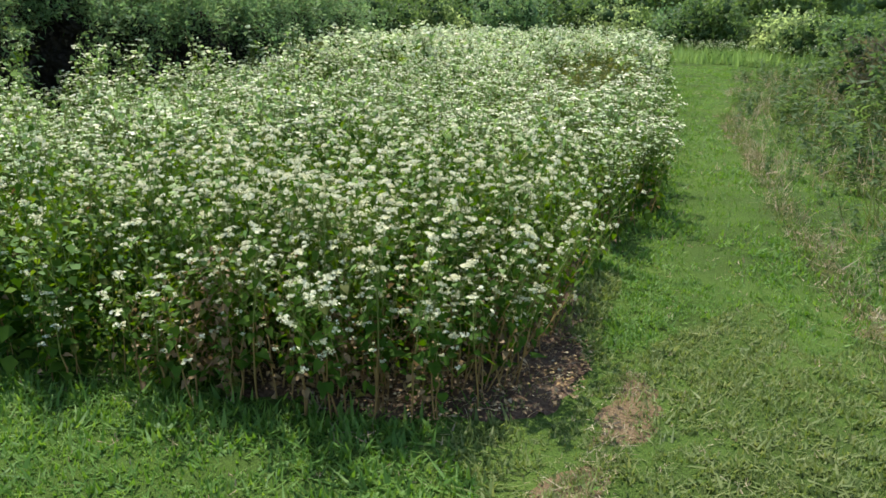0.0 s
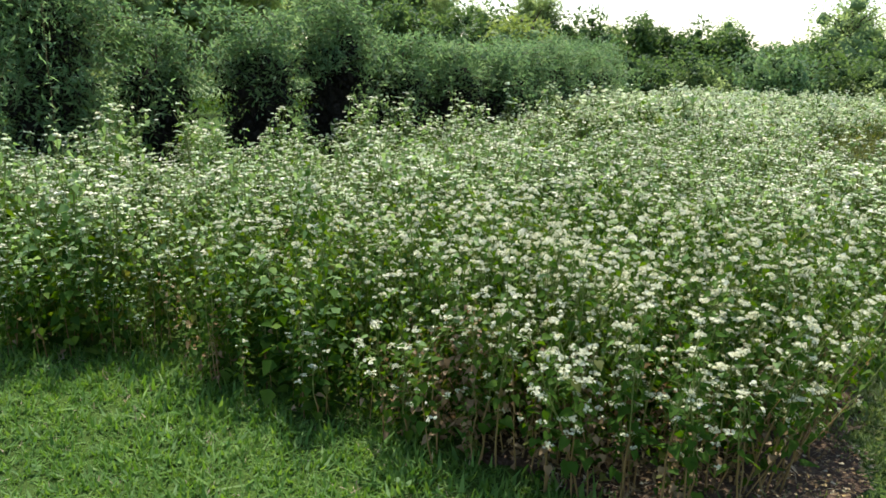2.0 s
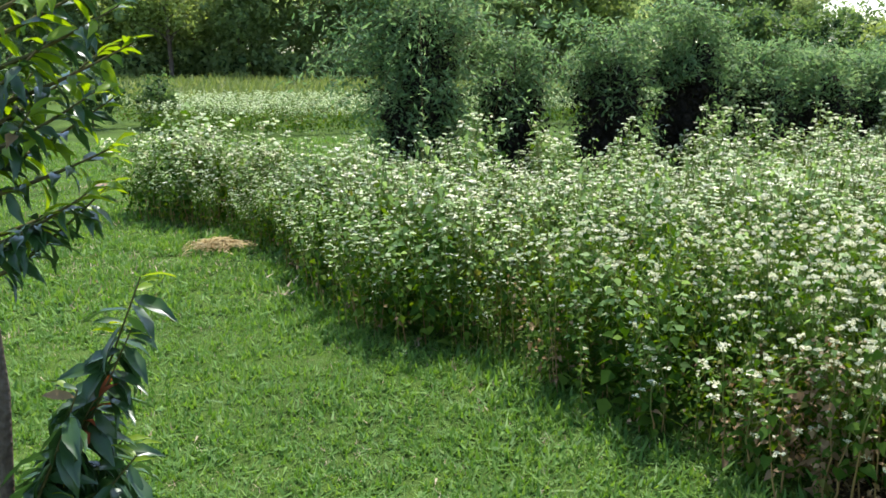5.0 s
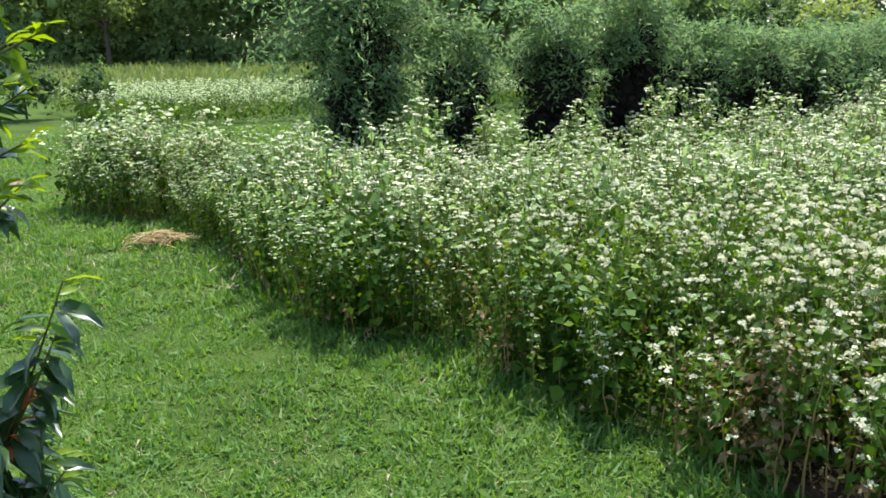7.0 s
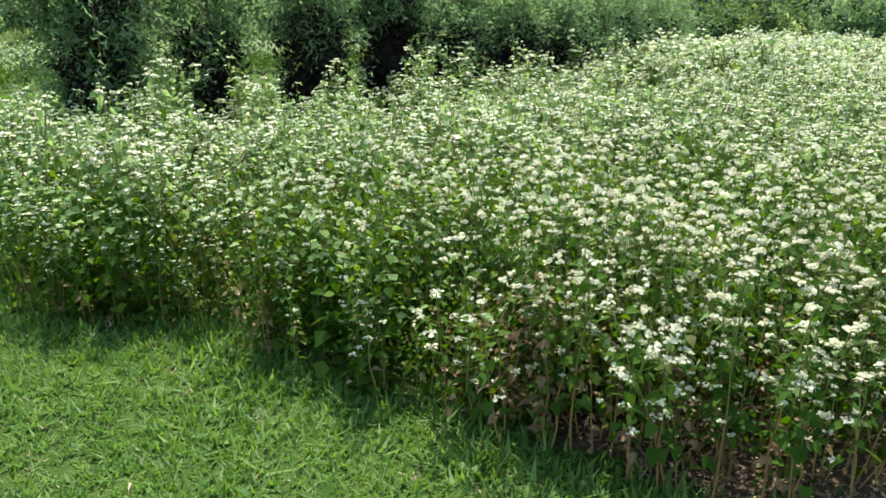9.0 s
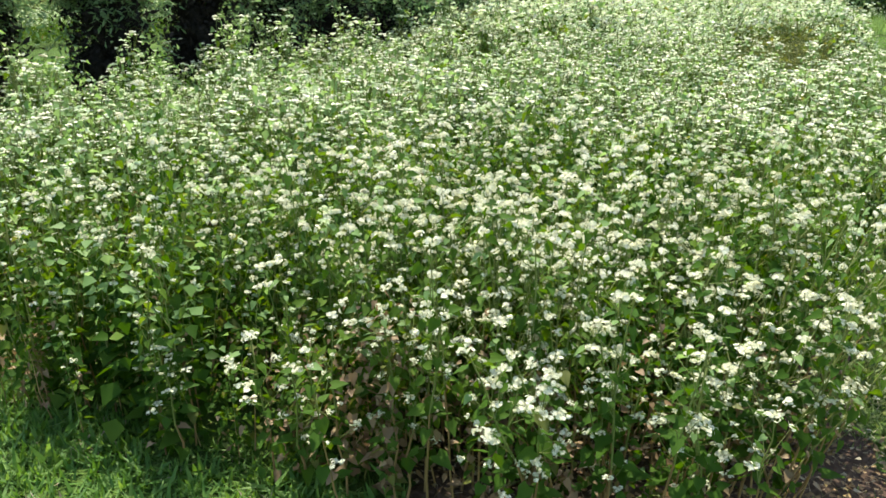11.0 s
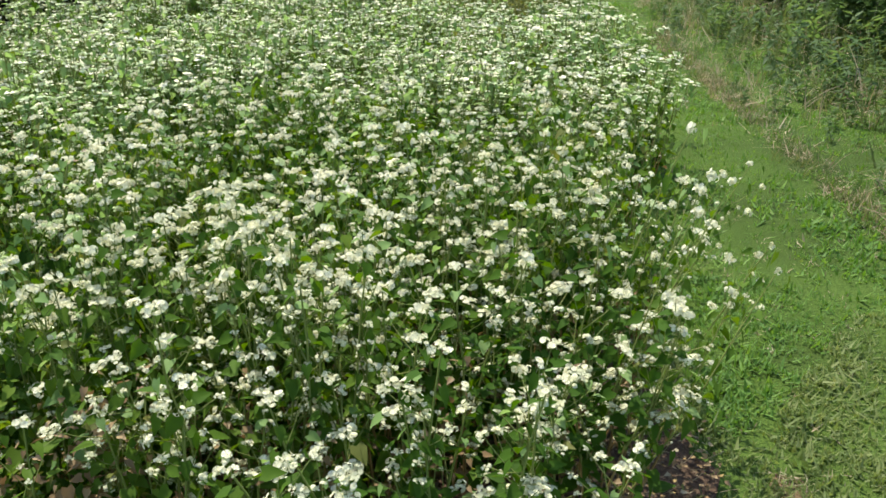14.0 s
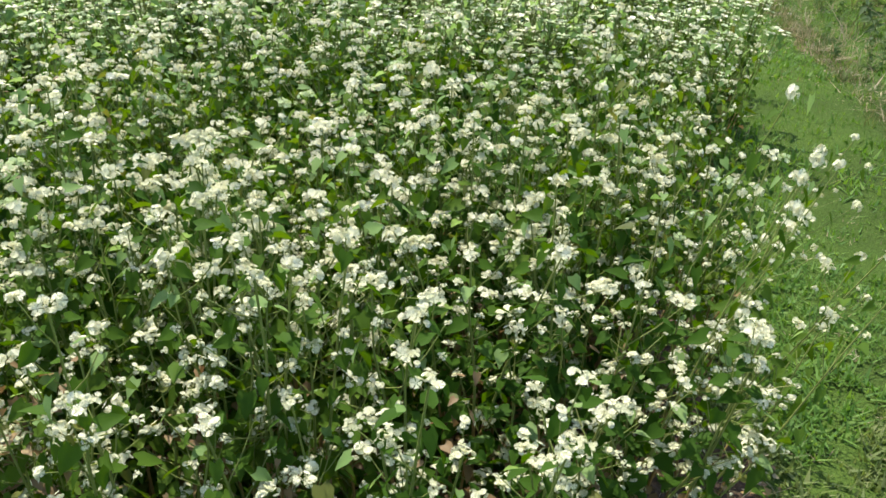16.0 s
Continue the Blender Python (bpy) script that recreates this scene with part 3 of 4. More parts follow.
    strew(b, under, np.c_[E, np.zeros(n)], turned(n, 0.15), RNG.uniform(0.55, 0.86, n)[:, None] * np.array([1.15, 1.15, 1.0]))
    E = scattered([(-0.35, 2.9), (0.35, 3.2), (0.8, 3.4), (1.2, 3.5), (1.4, 3.95), (1.25, 4.7), (0.9, 4.9), (0.3, 4.2), (-0.3, 3.6)], 46)
    E = E[inside(E, CROP) & (edge_far(E, CROP) > 0.06)]
    n = len(E)
    mixed = []
    for V, F, m in under:
        wilt = RNG.random(len(F) // len(HEART[1]) + 1)[np.arange(len(F)) // len(HEART[1])]
        mixed.append((V, F, np.where(wilt < 0.36, 3, np.where(wilt < 0.5, 6, m))))
    strew(b, mixed, np.c_[E, np.zeros(n)], turned(n, 0.25), RNG.uniform(0.3, 0.62, n)[:, None] * np.array([1.2, 1.2, 1.0]))
    E = np.concatenate([RNG.normal((0.18, 3.40), (0.13, 0.06), (16, 2)), RNG.normal((0.85, 3.62), (0.22, 0.07), (12, 2)), RNG.normal((-1.15, 2.95), (0.12, 0.05), (6, 2))])
    E = E[inside(E, CROP)]
    n = len(E)
    withered = [(V, F, np.where(RNG.random(len(F) // len(HEART[1]) + 1)[np.arange(len(F)) // len(HEART[1])] < 0.82, 3, 6)) for V, F, m in under]
    strew(b, withered, np.c_[E, np.zeros(n)], turned(n, 0.2), RNG.uniform(0.35, 0.75, n)[:, None] * np.array([0.95, 0.95, 1.0]))
    V, F, m = b.done()
    used, inv = np.unique(F, return_inverse=True)
    thing("low_crop_foliage", "low dark green leaves with withered tan clumps under the crop", "crop", kind="stuff", me=make_mesh("low_crop_foliage", V[used], inv.reshape(-1, 3), MATS, m))
    return P[own], h[own], bare[own]


def single_plants(P, h, bare):
    """The plants nearest the path corner, each with its own stem, leaves and heads."""
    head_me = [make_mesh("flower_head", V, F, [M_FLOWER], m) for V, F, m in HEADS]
    leaf_me = [make_mesh("leaf", HEART[0], HEART[1], [mt]) for mt in (M_LEAF, M_DRYLEAF, M_YELLOWLEAF, M_YOUNG)]
    kinds = {}
    for flag in (False, True):
        kinds[flag] = []
        for _ in range(9):
            line, leaves, heads, twigs = plant_bits(flag, 21, 0.88, 3, top=-0.04)
            b = Bag()
            V, F = tube(line, np.linspace(0.0048, 0.002, 7), 4)
            b.add(V, F, np.where(np.arange(len(F)) < len(F) * (0.5 if flag else 0.3), 1, 0))
            for p, q in twigs:
                V, F = tube([p, (p + q) / 2 + (0, 0, -0.01), q], [0.0016, 0.0014, 0.0012])
                b.add(V, F, 0)
            kinds[flag].append((b.mesh("stem", [M_STEMUP, M_STEMLOW]), leaves, heads))
    lab = {True: "flowering buckwheat plant with a bare reddish lower stem", False: "leafy flowering buckwheat plant with white heads in the plot"}
    built = {}
    R = leaning(P, CROP, 0.2, 0.22) @ turned(len(P), 0.10)
    for i in range(len(P)):
        m = Matrix.Translation((*P[i], 0.0)) @ Matrix(R[i].tolist()).to_4x4()
        key = (bool(bare[i]), int(RNG.integers(9)))
        if key in built:
            ob = copy_thing(built[key], m)
        else:
            stem, leaves, heads = kinds[key[0]][key[1]]
            ob = thing("buckwheat_plant", lab[key[0]], "plant", "buckwheat plants at the plot corner")
            part("stem", stem, ob)
            for p, T, s, mt in leaves:
                o = part("leaf", leaf_me[{2: 0, 3: 1, 6: 2, 7: 3}[mt]], ob)
                o.matrix_local = Matrix.Translation(p) @ Matrix(T.tolist()).to_4x4() @ Matrix.Scale(s, 4)
            for p, s in heads:
                o = part("flower_head", head_me[RNG.integers(len(head_me))], ob)
                o.matrix_local = Matrix.Translation(p) @ Matrix.Rotation(RNG.uniform(0, 6), 4, 'Z') @ Matrix.Scale(s, 4)
            built[key] = ob
            ob.matrix_basis = m
        ob.scale = (1.0, 1.0, h[i])


def leaning_sprigs():
    """Lodged stalks that hang out over the path at the plot corner."""
    first = [o for o in scene.objects if o.name.startswith("buckwheat_plant") and o.parent is None][:10]
    spots = [((1.15, 4.15), (1.53, 4.55, 1.02)), ((1.2, 4.0), (1.46, 4.26, 1.08)), ((1.1, 4.2), (1.38, 4.42, 1.2)), ((1.3, 4.05), (1.67, 4.30, 0.88)),
             ((1.35, 4.2), (1.60, 4.27, 0.74)), ((1.3, 4.3), (1.66, 4.72, 0.72)), ((1.2, 4.6), (1.5, 4.95, 0.9)),
             ((0.85, 6.0), (1.12, 6.3, 0.85)), ((1.15, 4.9), (1.53, 5.2, 0.88)), ((1.2, 4.4), (1.68, 4.4, 0.9))]
    for src, (base, tip) in zip(first, spots):
        way = Vector(tip) - Vector((*base, 0))
        ob = copy_thing(src, Matrix.Translation((*base, 0)) @ way.to_track_quat('Z', 'Y').to_matrix().to_4x4())
        ob.scale = (0.7, 0.7, way.length)
        tagged(ob, "lodged buckwheat stalk leaning out over the path", group="stalks leaning over the path")


own_P, own_h, own_bare = crop_field()
single_plants(own_P, own_h, own_bare)
leaning_sprigs()


def far_crop():
    P = scattered(FAR_CROP, 27)
    n = len(P)
    b = Bag()
    strew(b, [plant_far() for _ in range(8)], np.c_[P, np.zeros(n)], turned(n, 0.14), RNG.uniform(0.46, 0.72, n))
    E = scattered(FAR_CROP, 110)
    E = E[(edge_far(E, FAR_CROP) < 0.45) & (E[:, 0] > -18)]
    n = len(E)
    leafy_kinds = [(V[F].reshape(-1, 3), np.arange(3 * len(F)).reshape(-1, 3), m) for V, F, m in ((V, F[m == 2], m[m == 2]) for V, F, m in (plant_far() for _ in range(6)))]
    strew(b, leafy_kinds, np.c_[E, np.zeros(n)], turned(n, 0.2), RNG.uniform(0.38, 0.6, n))
    V, F, m = b.done()
    m = np.where(m == 4, 5, np.where((m == 2) & (V[F[:, 0], 2] > 0.48) & (RNG.random(len(m)) < 0.6), 7, m))
    thing("distant_buckwheat_crop", "pale flowering buckwheat stand beyond the mown strip", "crop", kind="stuff", me=make_mesh("distant_crop", V, F, MATS, m))


far_crop()


def leaf_litter():
    P = scattered([(0.1, 3.5), (0.4, 3.48), (0.8, 3.52), (1.27, 3.62), (1.6, 3.95), (1.7, 4.2), (1.5, 4.8), (0.9, 5.0), (0.3, 4.3), (-0.2, 3.9)], 1500)
    n = len(P)
    b = Bag()
    kinds = [(HEART_MID[0], HEART_MID[1], np.full(2, k)) for k in (0, 0, 0, 1, 2)] + [(V, F, np.full(len(F), 1)) for V, F in [tube([(-1.2, 0, 0), (0, 0.1, 0.15), (1.2, -0.1, 0)], [0.04] * 3)]]
    strew(b, kinds, np.c_[P, RNG.uniform(0.028, 0.055, n)], turned(n, 0.5), RNG.uniform(0.010, 0.028, n))
    thing("leaf_litter", "withered brown leaves and stalks strewn on dark soil", "leaf litter", kind="stuff", me=b.mesh("leaf_litter", [M_DRYLEAF, M_DRYGRASS, M_STEMLOW]))


leaf_litter()

# ---------------------------------------------------------------- grass
def tuft(blades, height, spread, width, segs=2, arch=0.5, m=0):
    b = Bag()
    for _ in range(blades):
        a, lean = RNG.uniform(0, 2 * math.pi), abs(RNG.normal(0, arch))
        base = np.array([*RNG.normal(0, spread, 2), 0])
        h, w = height * RNG.uniform(0.55, 1.15), width * RNG.uniform(0.7, 1.3)
        d, s = np.array([math.cos(a), math.sin(a), 0]), np.array([-math.sin(a), math.cos(a), 0]) * w / 2
        V, F = [], []
        for k in range(segs):
            u = k / segs
            c = base + d * h * lean * u**1.6 + np.array([0, 0, h * (u - 0.35 * lean * u * u)])
            V += [c + s * (1 - 0.5 * u), c - s * (1 - 0.5 * u)]
            if k:
                F += [(2 * k - 2, 2 * k - 1, 2 * k), (2 * k - 1, 2 * k + 1, 2 * k)]
        V.append(base + d * h * lean + np.array([0, 0, h * (1 - 0.35 * lean)]))
        F.append((2 * segs - 2, 2 * segs - 1, 2 * segs))
        b.add(V, F, m)
    return b.done()


def lawn():
    tufts = [tuft(11, 0.048, 0.030, 0.0118, 1, 1.1) for _ in range(15)] + [tuft(8, 0.035, 0.03, 0.006, 1, 1.4, 1)]
    wide = [tuft(10, 0.056, 0.05, 0.016, 1, 1.1) for _ in range(8)] + [tuft(8, 0.045, 0.05, 0.01, 1, 1.4, 1) for _ in range(1)]
    b = Bag()
    area = [(-9, -3), (4.5, -3), (4.5, 8), (2.3, 11), (-1, 25), (-5, 25), (-14.8, 9), (-15, -2)]
    for per, lo, hi, kinds in ((500, 0, 4.2, tufts), (215, 4.2, 8.0, wide), (62, 8.0, 22.0, wide)):
        P = scattered(area, per)
        d = np.linalg.norm(P - np.array([1.0, 2.0]), axis=1)
        P = P[(d >= lo) & (d < hi)]
        P = P[~inside(P, VERGE) | (edge_far(P, VERGE) < 1.6)]
        inn = inside(P, CROP)
        e = edge_far(P, CROP)
        P = P[~inn | ((e < 0.25) & ((P[:, 0] < 0.15) | (P[:, 1] > 6) | (e < 0.08)))]
        shade = inside(P, [(0.3, 3.5), (0.75, 3.5), (1.15, 3.6), (1.45, 3.82), (1.68, 4.08), (1.6, 4.5), (1.38, 5.0), (0.3, 4.0)])
        P = P[~shade | (RNG.random(len(P)) < 0.3 + 0.4 * wavy(P, 0.2, 2))]
        worn = inside(P, EARTH)
        P = P[~worn | (RNG.random(len(P)) < 0.5 + 0.5 * wavy(P, 0.1, 3))]
        n = len(P)
        size = RNG.uniform(0.6, 1.3, n) * (1 + 0.25 * wavy(P, 0.5)) * (1 + 0.4 * wavy(P, 0.085, 7)) * (1 + 0.45 * np.exp(-edge_far(P, CROP) / 0.15)) * (1.0 if lo < 8 else 1.1) * np.where(P[:, 0] + 0.35 * (P[:, 1] - 4.4) > 1.3, 0.74, 1.0)
        strew(b, kinds, np.c_[P, np.full(n, -0.01)], turned(n, 0.2), size)
    P = scattered(EARTH, 1100)
    n = len(P)
    strew(b, [tuft(8, 0.035, 0.03, 0.005, 1, 1.5, 1), tuft(9, 0.04, 0.03, 0.007, 1, 1.2, 0), tuft(9, 0.04, 0.03, 0.009, 1, 1.3, 0)], np.c_[P, np.full(n, -0.004)], turned(n, 0.3), RNG.uniform(0.35, 1.0, n))
    P = scattered([(-16, -10), (11, -10), (14, 5), (4.6, 7.5), (4.5, -3), (-9, -3), (-15, -2)], 26)
    n = len(P)
    strew(b, [tuft(7, 0.05, 0.11, 0.03, 1, 1.1) for _ in range(6)], np.c_[P, np.full(n, -0.01)], turned(n, 0.2), RNG.uniform(0.7, 1.3, n))
    V, F, m = b.done()
    c = V[F[:, 0]]
    path = (c[:, 0] + 0.35 * (c[:, 1] - 4.4) + 0.12 * np.sin(9 * c[:, 1]) > 1.2) & (c[:, 1] < 5.7 + 0.5 * np.sin(7 * c[:, 0]) + 0.4 * np.sin(2.3 * c[:, 0] + 1))
    for name, sel, mats, lab in (("lawn_grass", ~path, [M_GRASS, M_DRYGRASS], "short mown green grass covering the lawn"),
                                 ("path_grass", path, [M_PATHGRASS, M_DRYGRASS], "short worn olive-green grass on the mown path")):
        used, inv = np.unique(F[sel], return_inverse=True)
        thing(name, lab, "grass", kind="stuff", me=make_mesh(name, V[used], inv.reshape(-1, 3), mats, m[sel]))


lawn()


def lawn_weeds():
    """Small broadleaf rosettes between the mown blades."""
    b = Bag()
    kinds = []
    for _ in range(5):
        r = Bag()
        for k in range(9):
            r.add((LANCE[0] * RNG.uniform(0.05, 0.09)) @ leaf_turn(k * 0.7 + RNG.uniform(-0.2, 0.2), RNG.uniform(0.0, 0.5), RNG.uniform(-0.4, 0.4)).T, LANCE[1], 0)
        kinds.append(r.done())
    P = scattered([(-6, -1.5), (3.5, -1.5), (3.3, 4.0), (1.9, 3.6), (0.3, 3.0), (-1.2, 2.3), (-3.5, 1.3), (-6, 0.2)], 9)
    n = len(P)
    strew(b, kinds, np.c_[P, np.full(n, 0.012)], turned(n, 0.1), RNG.uniform(0.2, 0.48, n))
    thing("lawn_weeds", "small green broadleaf weeds in the mown lawn", "weeds", kind="stuff", me=b.mesh("lawn_weeds", [M_GRASS]))


lawn_weeds()


def weed(height, leaves):
    """An upright weed with lance leaves along its stem."""
    b = Bag()
    z = np.linspace(0, height, 5)
    line = np.stack([RNG.normal(0, 0.02, 5) * z, RNG.normal(0, 0.02, 5) * z, z], -1)
    V, F = tube(line[::2], [0.005, 0.004, 0.002])
    b.add(V, F, 2)
    for k in range(leaves):
        h = height * (0.1 + 0.9 * k / leaves)
        a = k * 2.4
        b.add((QUADLEAF[0] * RNG.uniform(0.07, 0.13)) @ leaf_turn(a, RNG.uniform(-0.5, 0.7), RNG.uniform(-0.6, 0.6)).T + (0, 0, h), QUADLEAF[1], 2)
    return b.done()


def verge():
    b = Bag()
    kinds = [tuft(11, 0.36, 0.07, 0.013, 2, 0.95) for _ in range(6)] + [tuft(8, 0.40, 0.06, 0.008, 2, 1.1, 1) for _ in range(3)] + [weed(0.42, 26) for _ in range(6)]
    P = scattered(VERGE, 40)
    d = edge_far(P, VERGE)
    P = P[(d < 3.0) & (P[:, 1] < 23)]
    d = edge_far(P, VERGE)
    P = P[RNG.random(len(P)) < np.clip(0.85 + d, 0, 1) * (0.85 + 0.35 * wavy(P, 0.7))]
    d = edge_far(P, VERGE)
    dry = RNG.random(len(P)) < 0.5 * np.exp(-(d / 0.38) ** 2) + 0.12 * (wavy(P, 0.5, 6) > 0.2)
    D = P[dry]
    n = len(D)
    strew(b, [tuft(12, 0.26, 0.07, 0.009, 2, 0.9, 1) for _ in range(5)] + [tuft(7, 0.42, 0.05, 0.006, 2, 0.5, 1) for _ in range(3)], np.c_[D, np.full(n, -0.01)], turned(n, 0.4), RNG.uniform(0.5, 1.25, n) * np.clip(0.55 + 0.5 * d[dry], 0.5, 1.1))
    P, d = P[~dry], d[~dry]
    n = len(P)
    strew(b, kinds, np.c_[P, np.full(n, -0.01)], turned(n, 0.3), np.clip(0.5 + 0.4 * d, 0.45, 1.2) * RNG.uniform(0.6, 1.25, n) * (1 + 0.4 * wavy(P, 0.6, 3)))
    P = scattered(RIM, 420)
    n = len(P)
    strew(b, [tuft(9, 0.08, 0.06, 0.008, 1, 1.3, int(k == 0)) for k in range(4)], np.c_[P, np.full(n, -0.01)], turned(n, 0.4), RNG.uniform(0.5, 1.2, n))
    thing("weedy_verge", "tall unmown grass and weeds beside the path", "grass", kind="stuff", me=b.mesh("weedy_verge", [M_TALLGRASS, M_DRYGRASS, M_SHRUB]))


verge()

def far_strip():
    b = Bag()
    P = scattered([(-10, 24.6), (4, 24.3), (4.5, 26.5), (-10, 27)], 34)
    n = len(P)
    strew(b, [tuft(14, 0.42, 0.2, 0.035, 1, 0.4, 7) for _ in range(6)], np.c_[P, np.full(n, -0.01)], turned(n, 0.15), RNG.uniform(0.7, 1.15, n))
    P = scattered([(-10, 24.6), (4, 24.3), (4.5, 26.5), (-10, 27)], 12)
    n = len(P)
    strew(b, [plant_far() for _ in range(6)], np.c_[P, np.zeros(n)], turned(n, 0.14), RNG.uniform(0.42, 0.6, n))
    thing("pale_crop_strip", "pale green flowering strip beyond the path end", "crop", kind="stuff", me=b.mesh("pale_crop_strip", MATS))
    b = Bag()
    P = scattered([(-66, -14), (-27, -4), (-27, 14), (-44, 30), (-58, 26)], 2.6)
    n = len(P)
    strew(b, [tuft(12, 0.4, 0.4, 0.07, 1, 0.5) for _ in range(6)], np.c_[P, np.full(n, -0.02)], turned(n, 0.2), RNG.uniform(0.5, 1.2, n) * (1 + 0.4 * wavy(P, 2.0)))
    thing("meadow_grass", "rough green meadow grass before the wood edge", "grass", kind="stuff", me=b.mesh("meadow_grass", [M_PATHGRASS]))


far_strip()

# ---------------------------------------------------------------- woody plants
def lump_shape():
    bm = bmesh.new()
    bmesh.ops.create_icosphere(bm, subdivisions=2, radius=1.0)
    V = np.array([v.co[:] for v in bm.verts])
    F = np.array([[v.index for v in f.verts] for f in bm.faces])
    bm.free()
    return V, F


LUMP = lump_shape()


def crown(leaves, size, radii, lumps, leaf=QUADLEAF, lift=0.0, ragged=0.25, core=0, hollow=0.6, fill=0.4):
    """Leaf clumps round a hollow middle, with an uneven outline."""
    b = Bag()
    radii = np.asarray(radii, float)
    c = RNG.normal(size=(lumps, 3))
    c /= np.linalg.norm(c, axis=1)[:, None]
    c = c * radii * RNG.uniform(0.25, 0.85, (lumps, 1))
    lr = radii.mean() * RNG.uniform(0.28, 0.5, lumps)
    for q, w in zip(c, lr) if core is not None else ():
        b.add(LUMP[0] * w * fill * RNG.uniform(0.6, 1.25, (len(LUMP[0]), 1)) + q + np.array([0, 0, lift]), LUMP[1], core)
    k = RNG.integers(0, lumps, leaves)
    d = RNG.normal(size=(leaves, 3))
    d /= np.linalg.norm(d, axis=1)[:, None]
    r = lr[k] * RNG.uniform(hollow, 1.0 + ragged, leaves)
    P = c[k] + d * r[:, None] + np.array([0, 0, lift])
    R = any_turn(leaves)
    strew(b, [(leaf[0], leaf[1], np.zeros(len(leaf[1]), int))], P, R, size * RNG.uniform(0.6, 1.3, leaves))
    return b


def trunk(height, radius, limbs, reach, mat, name="trunk"):
    b = Bag()
    z = np.linspace(-0.05, height, 7)
    line = np.stack([np.cumsum(RNG.normal(0, 0.02 * height / 3, 7)), np.cumsum(RNG.normal(0, 0.02 * height / 3, 7)), z], -1)
    line -= np.array([line[0, 0], line[0, 1], 0])
    V, F = tube(line, np.linspace(radius, radius * 0.35, 7), 7)
    b.add(V, F)
    for k in range(limbs):
        h = RNG.uniform(0.3, 0.95)
        p = np.array([np.interp(h * height, z, line[:, j]) for j in range(3)])
        a = k * 2.4 + RNG.uniform(-0.4, 0.4)
        q = p + np.array([math.cos(a) * reach, math.sin(a) * reach, reach * RNG.uniform(0.4, 0.9)]) * RNG.uniform(0.6, 1.0)
        V, F = tube([p, (p + q) / 2 + (0, 0, 0.06 * reach), q], [radius * 0.4, radius * 0.25, radius * 0.08], 5)
        b.add(V, F)
    return b.mesh(name, [mat])


def tree(x, y, height, wide, mat, label, leaf_n=6500, leaf_s=0.36, low=0.06, group="trees of the wood edge", core=None, fill=0.4):
    ob = thing("tree", label, "tree", group, at=(x, y, 0))
    part("trunk", trunk(height * 0.8, 0.035 * height ** 0.9 * 0.5 + 0.05, 8, wide * 0.6, M_BARK), ob, "dark bark")
    c = crown(leaf_n, leaf_s, (wide, wide, height * (1 - low) / 2), 34, TRILEAF, ragged=0.15, core=core, hollow=0.25 if core is None else 0.7, fill=fill)
    part("crown", c.mesh("crown", [mat, M_CANOPY]), ob).location = (0, 0, height * (1 + low) / 2)
    return ob


def bush(x, y, height, wide, mat, label, leaf_n=1100, leaf_s=0.14, name="bush", group="bushes at the field end", leaf=QUADLEAF):
    ob = thing(name, label, "bush", group, at=(x, y, 0))
    part("woody_stock", trunk(height * 0.75, 0.03, 7, wide * 0.6, M_BARK, "woody_stock"), ob)
    # the core lumps fill the crown and carry its inner shade as colour
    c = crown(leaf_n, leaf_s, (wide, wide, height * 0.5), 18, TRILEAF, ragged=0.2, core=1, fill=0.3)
    part("crown", c.mesh("crown", [mat, M_BUSHSHADE]), ob).location = (0, 0, height * 0.5)
    return ob


def spray(bag, start, way, length, rise, droop, leaves, size, loose):
    """An arching shoot with lance leaves crowded along it."""
    u = np.linspace(0, 1, 5)[:, None]
    line = start + way * length * u + np.array([0, 0, 1.0]) * (rise * u - droop * u * u) * length
    V, F = tube(line, np.linspace(0.006, 0.002, 5))
    bag.add(V, F, 1)
    v = RNG.uniform(0.1, 1.05, leaves)
    P = np.stack([np.interp(v, u[:, 0], line[:, k]) for k in range(3)], -1) + RNG.normal(0, loose, (leaves, 3))
    strew(bag, [(QUADLEAF[0] * np.array([1, 0.75, 1]), QUADLEAF[1], np.zeros(2, int))], P, any_turn(leaves), size * RNG.uniform(0.6, 1.25, leaves))


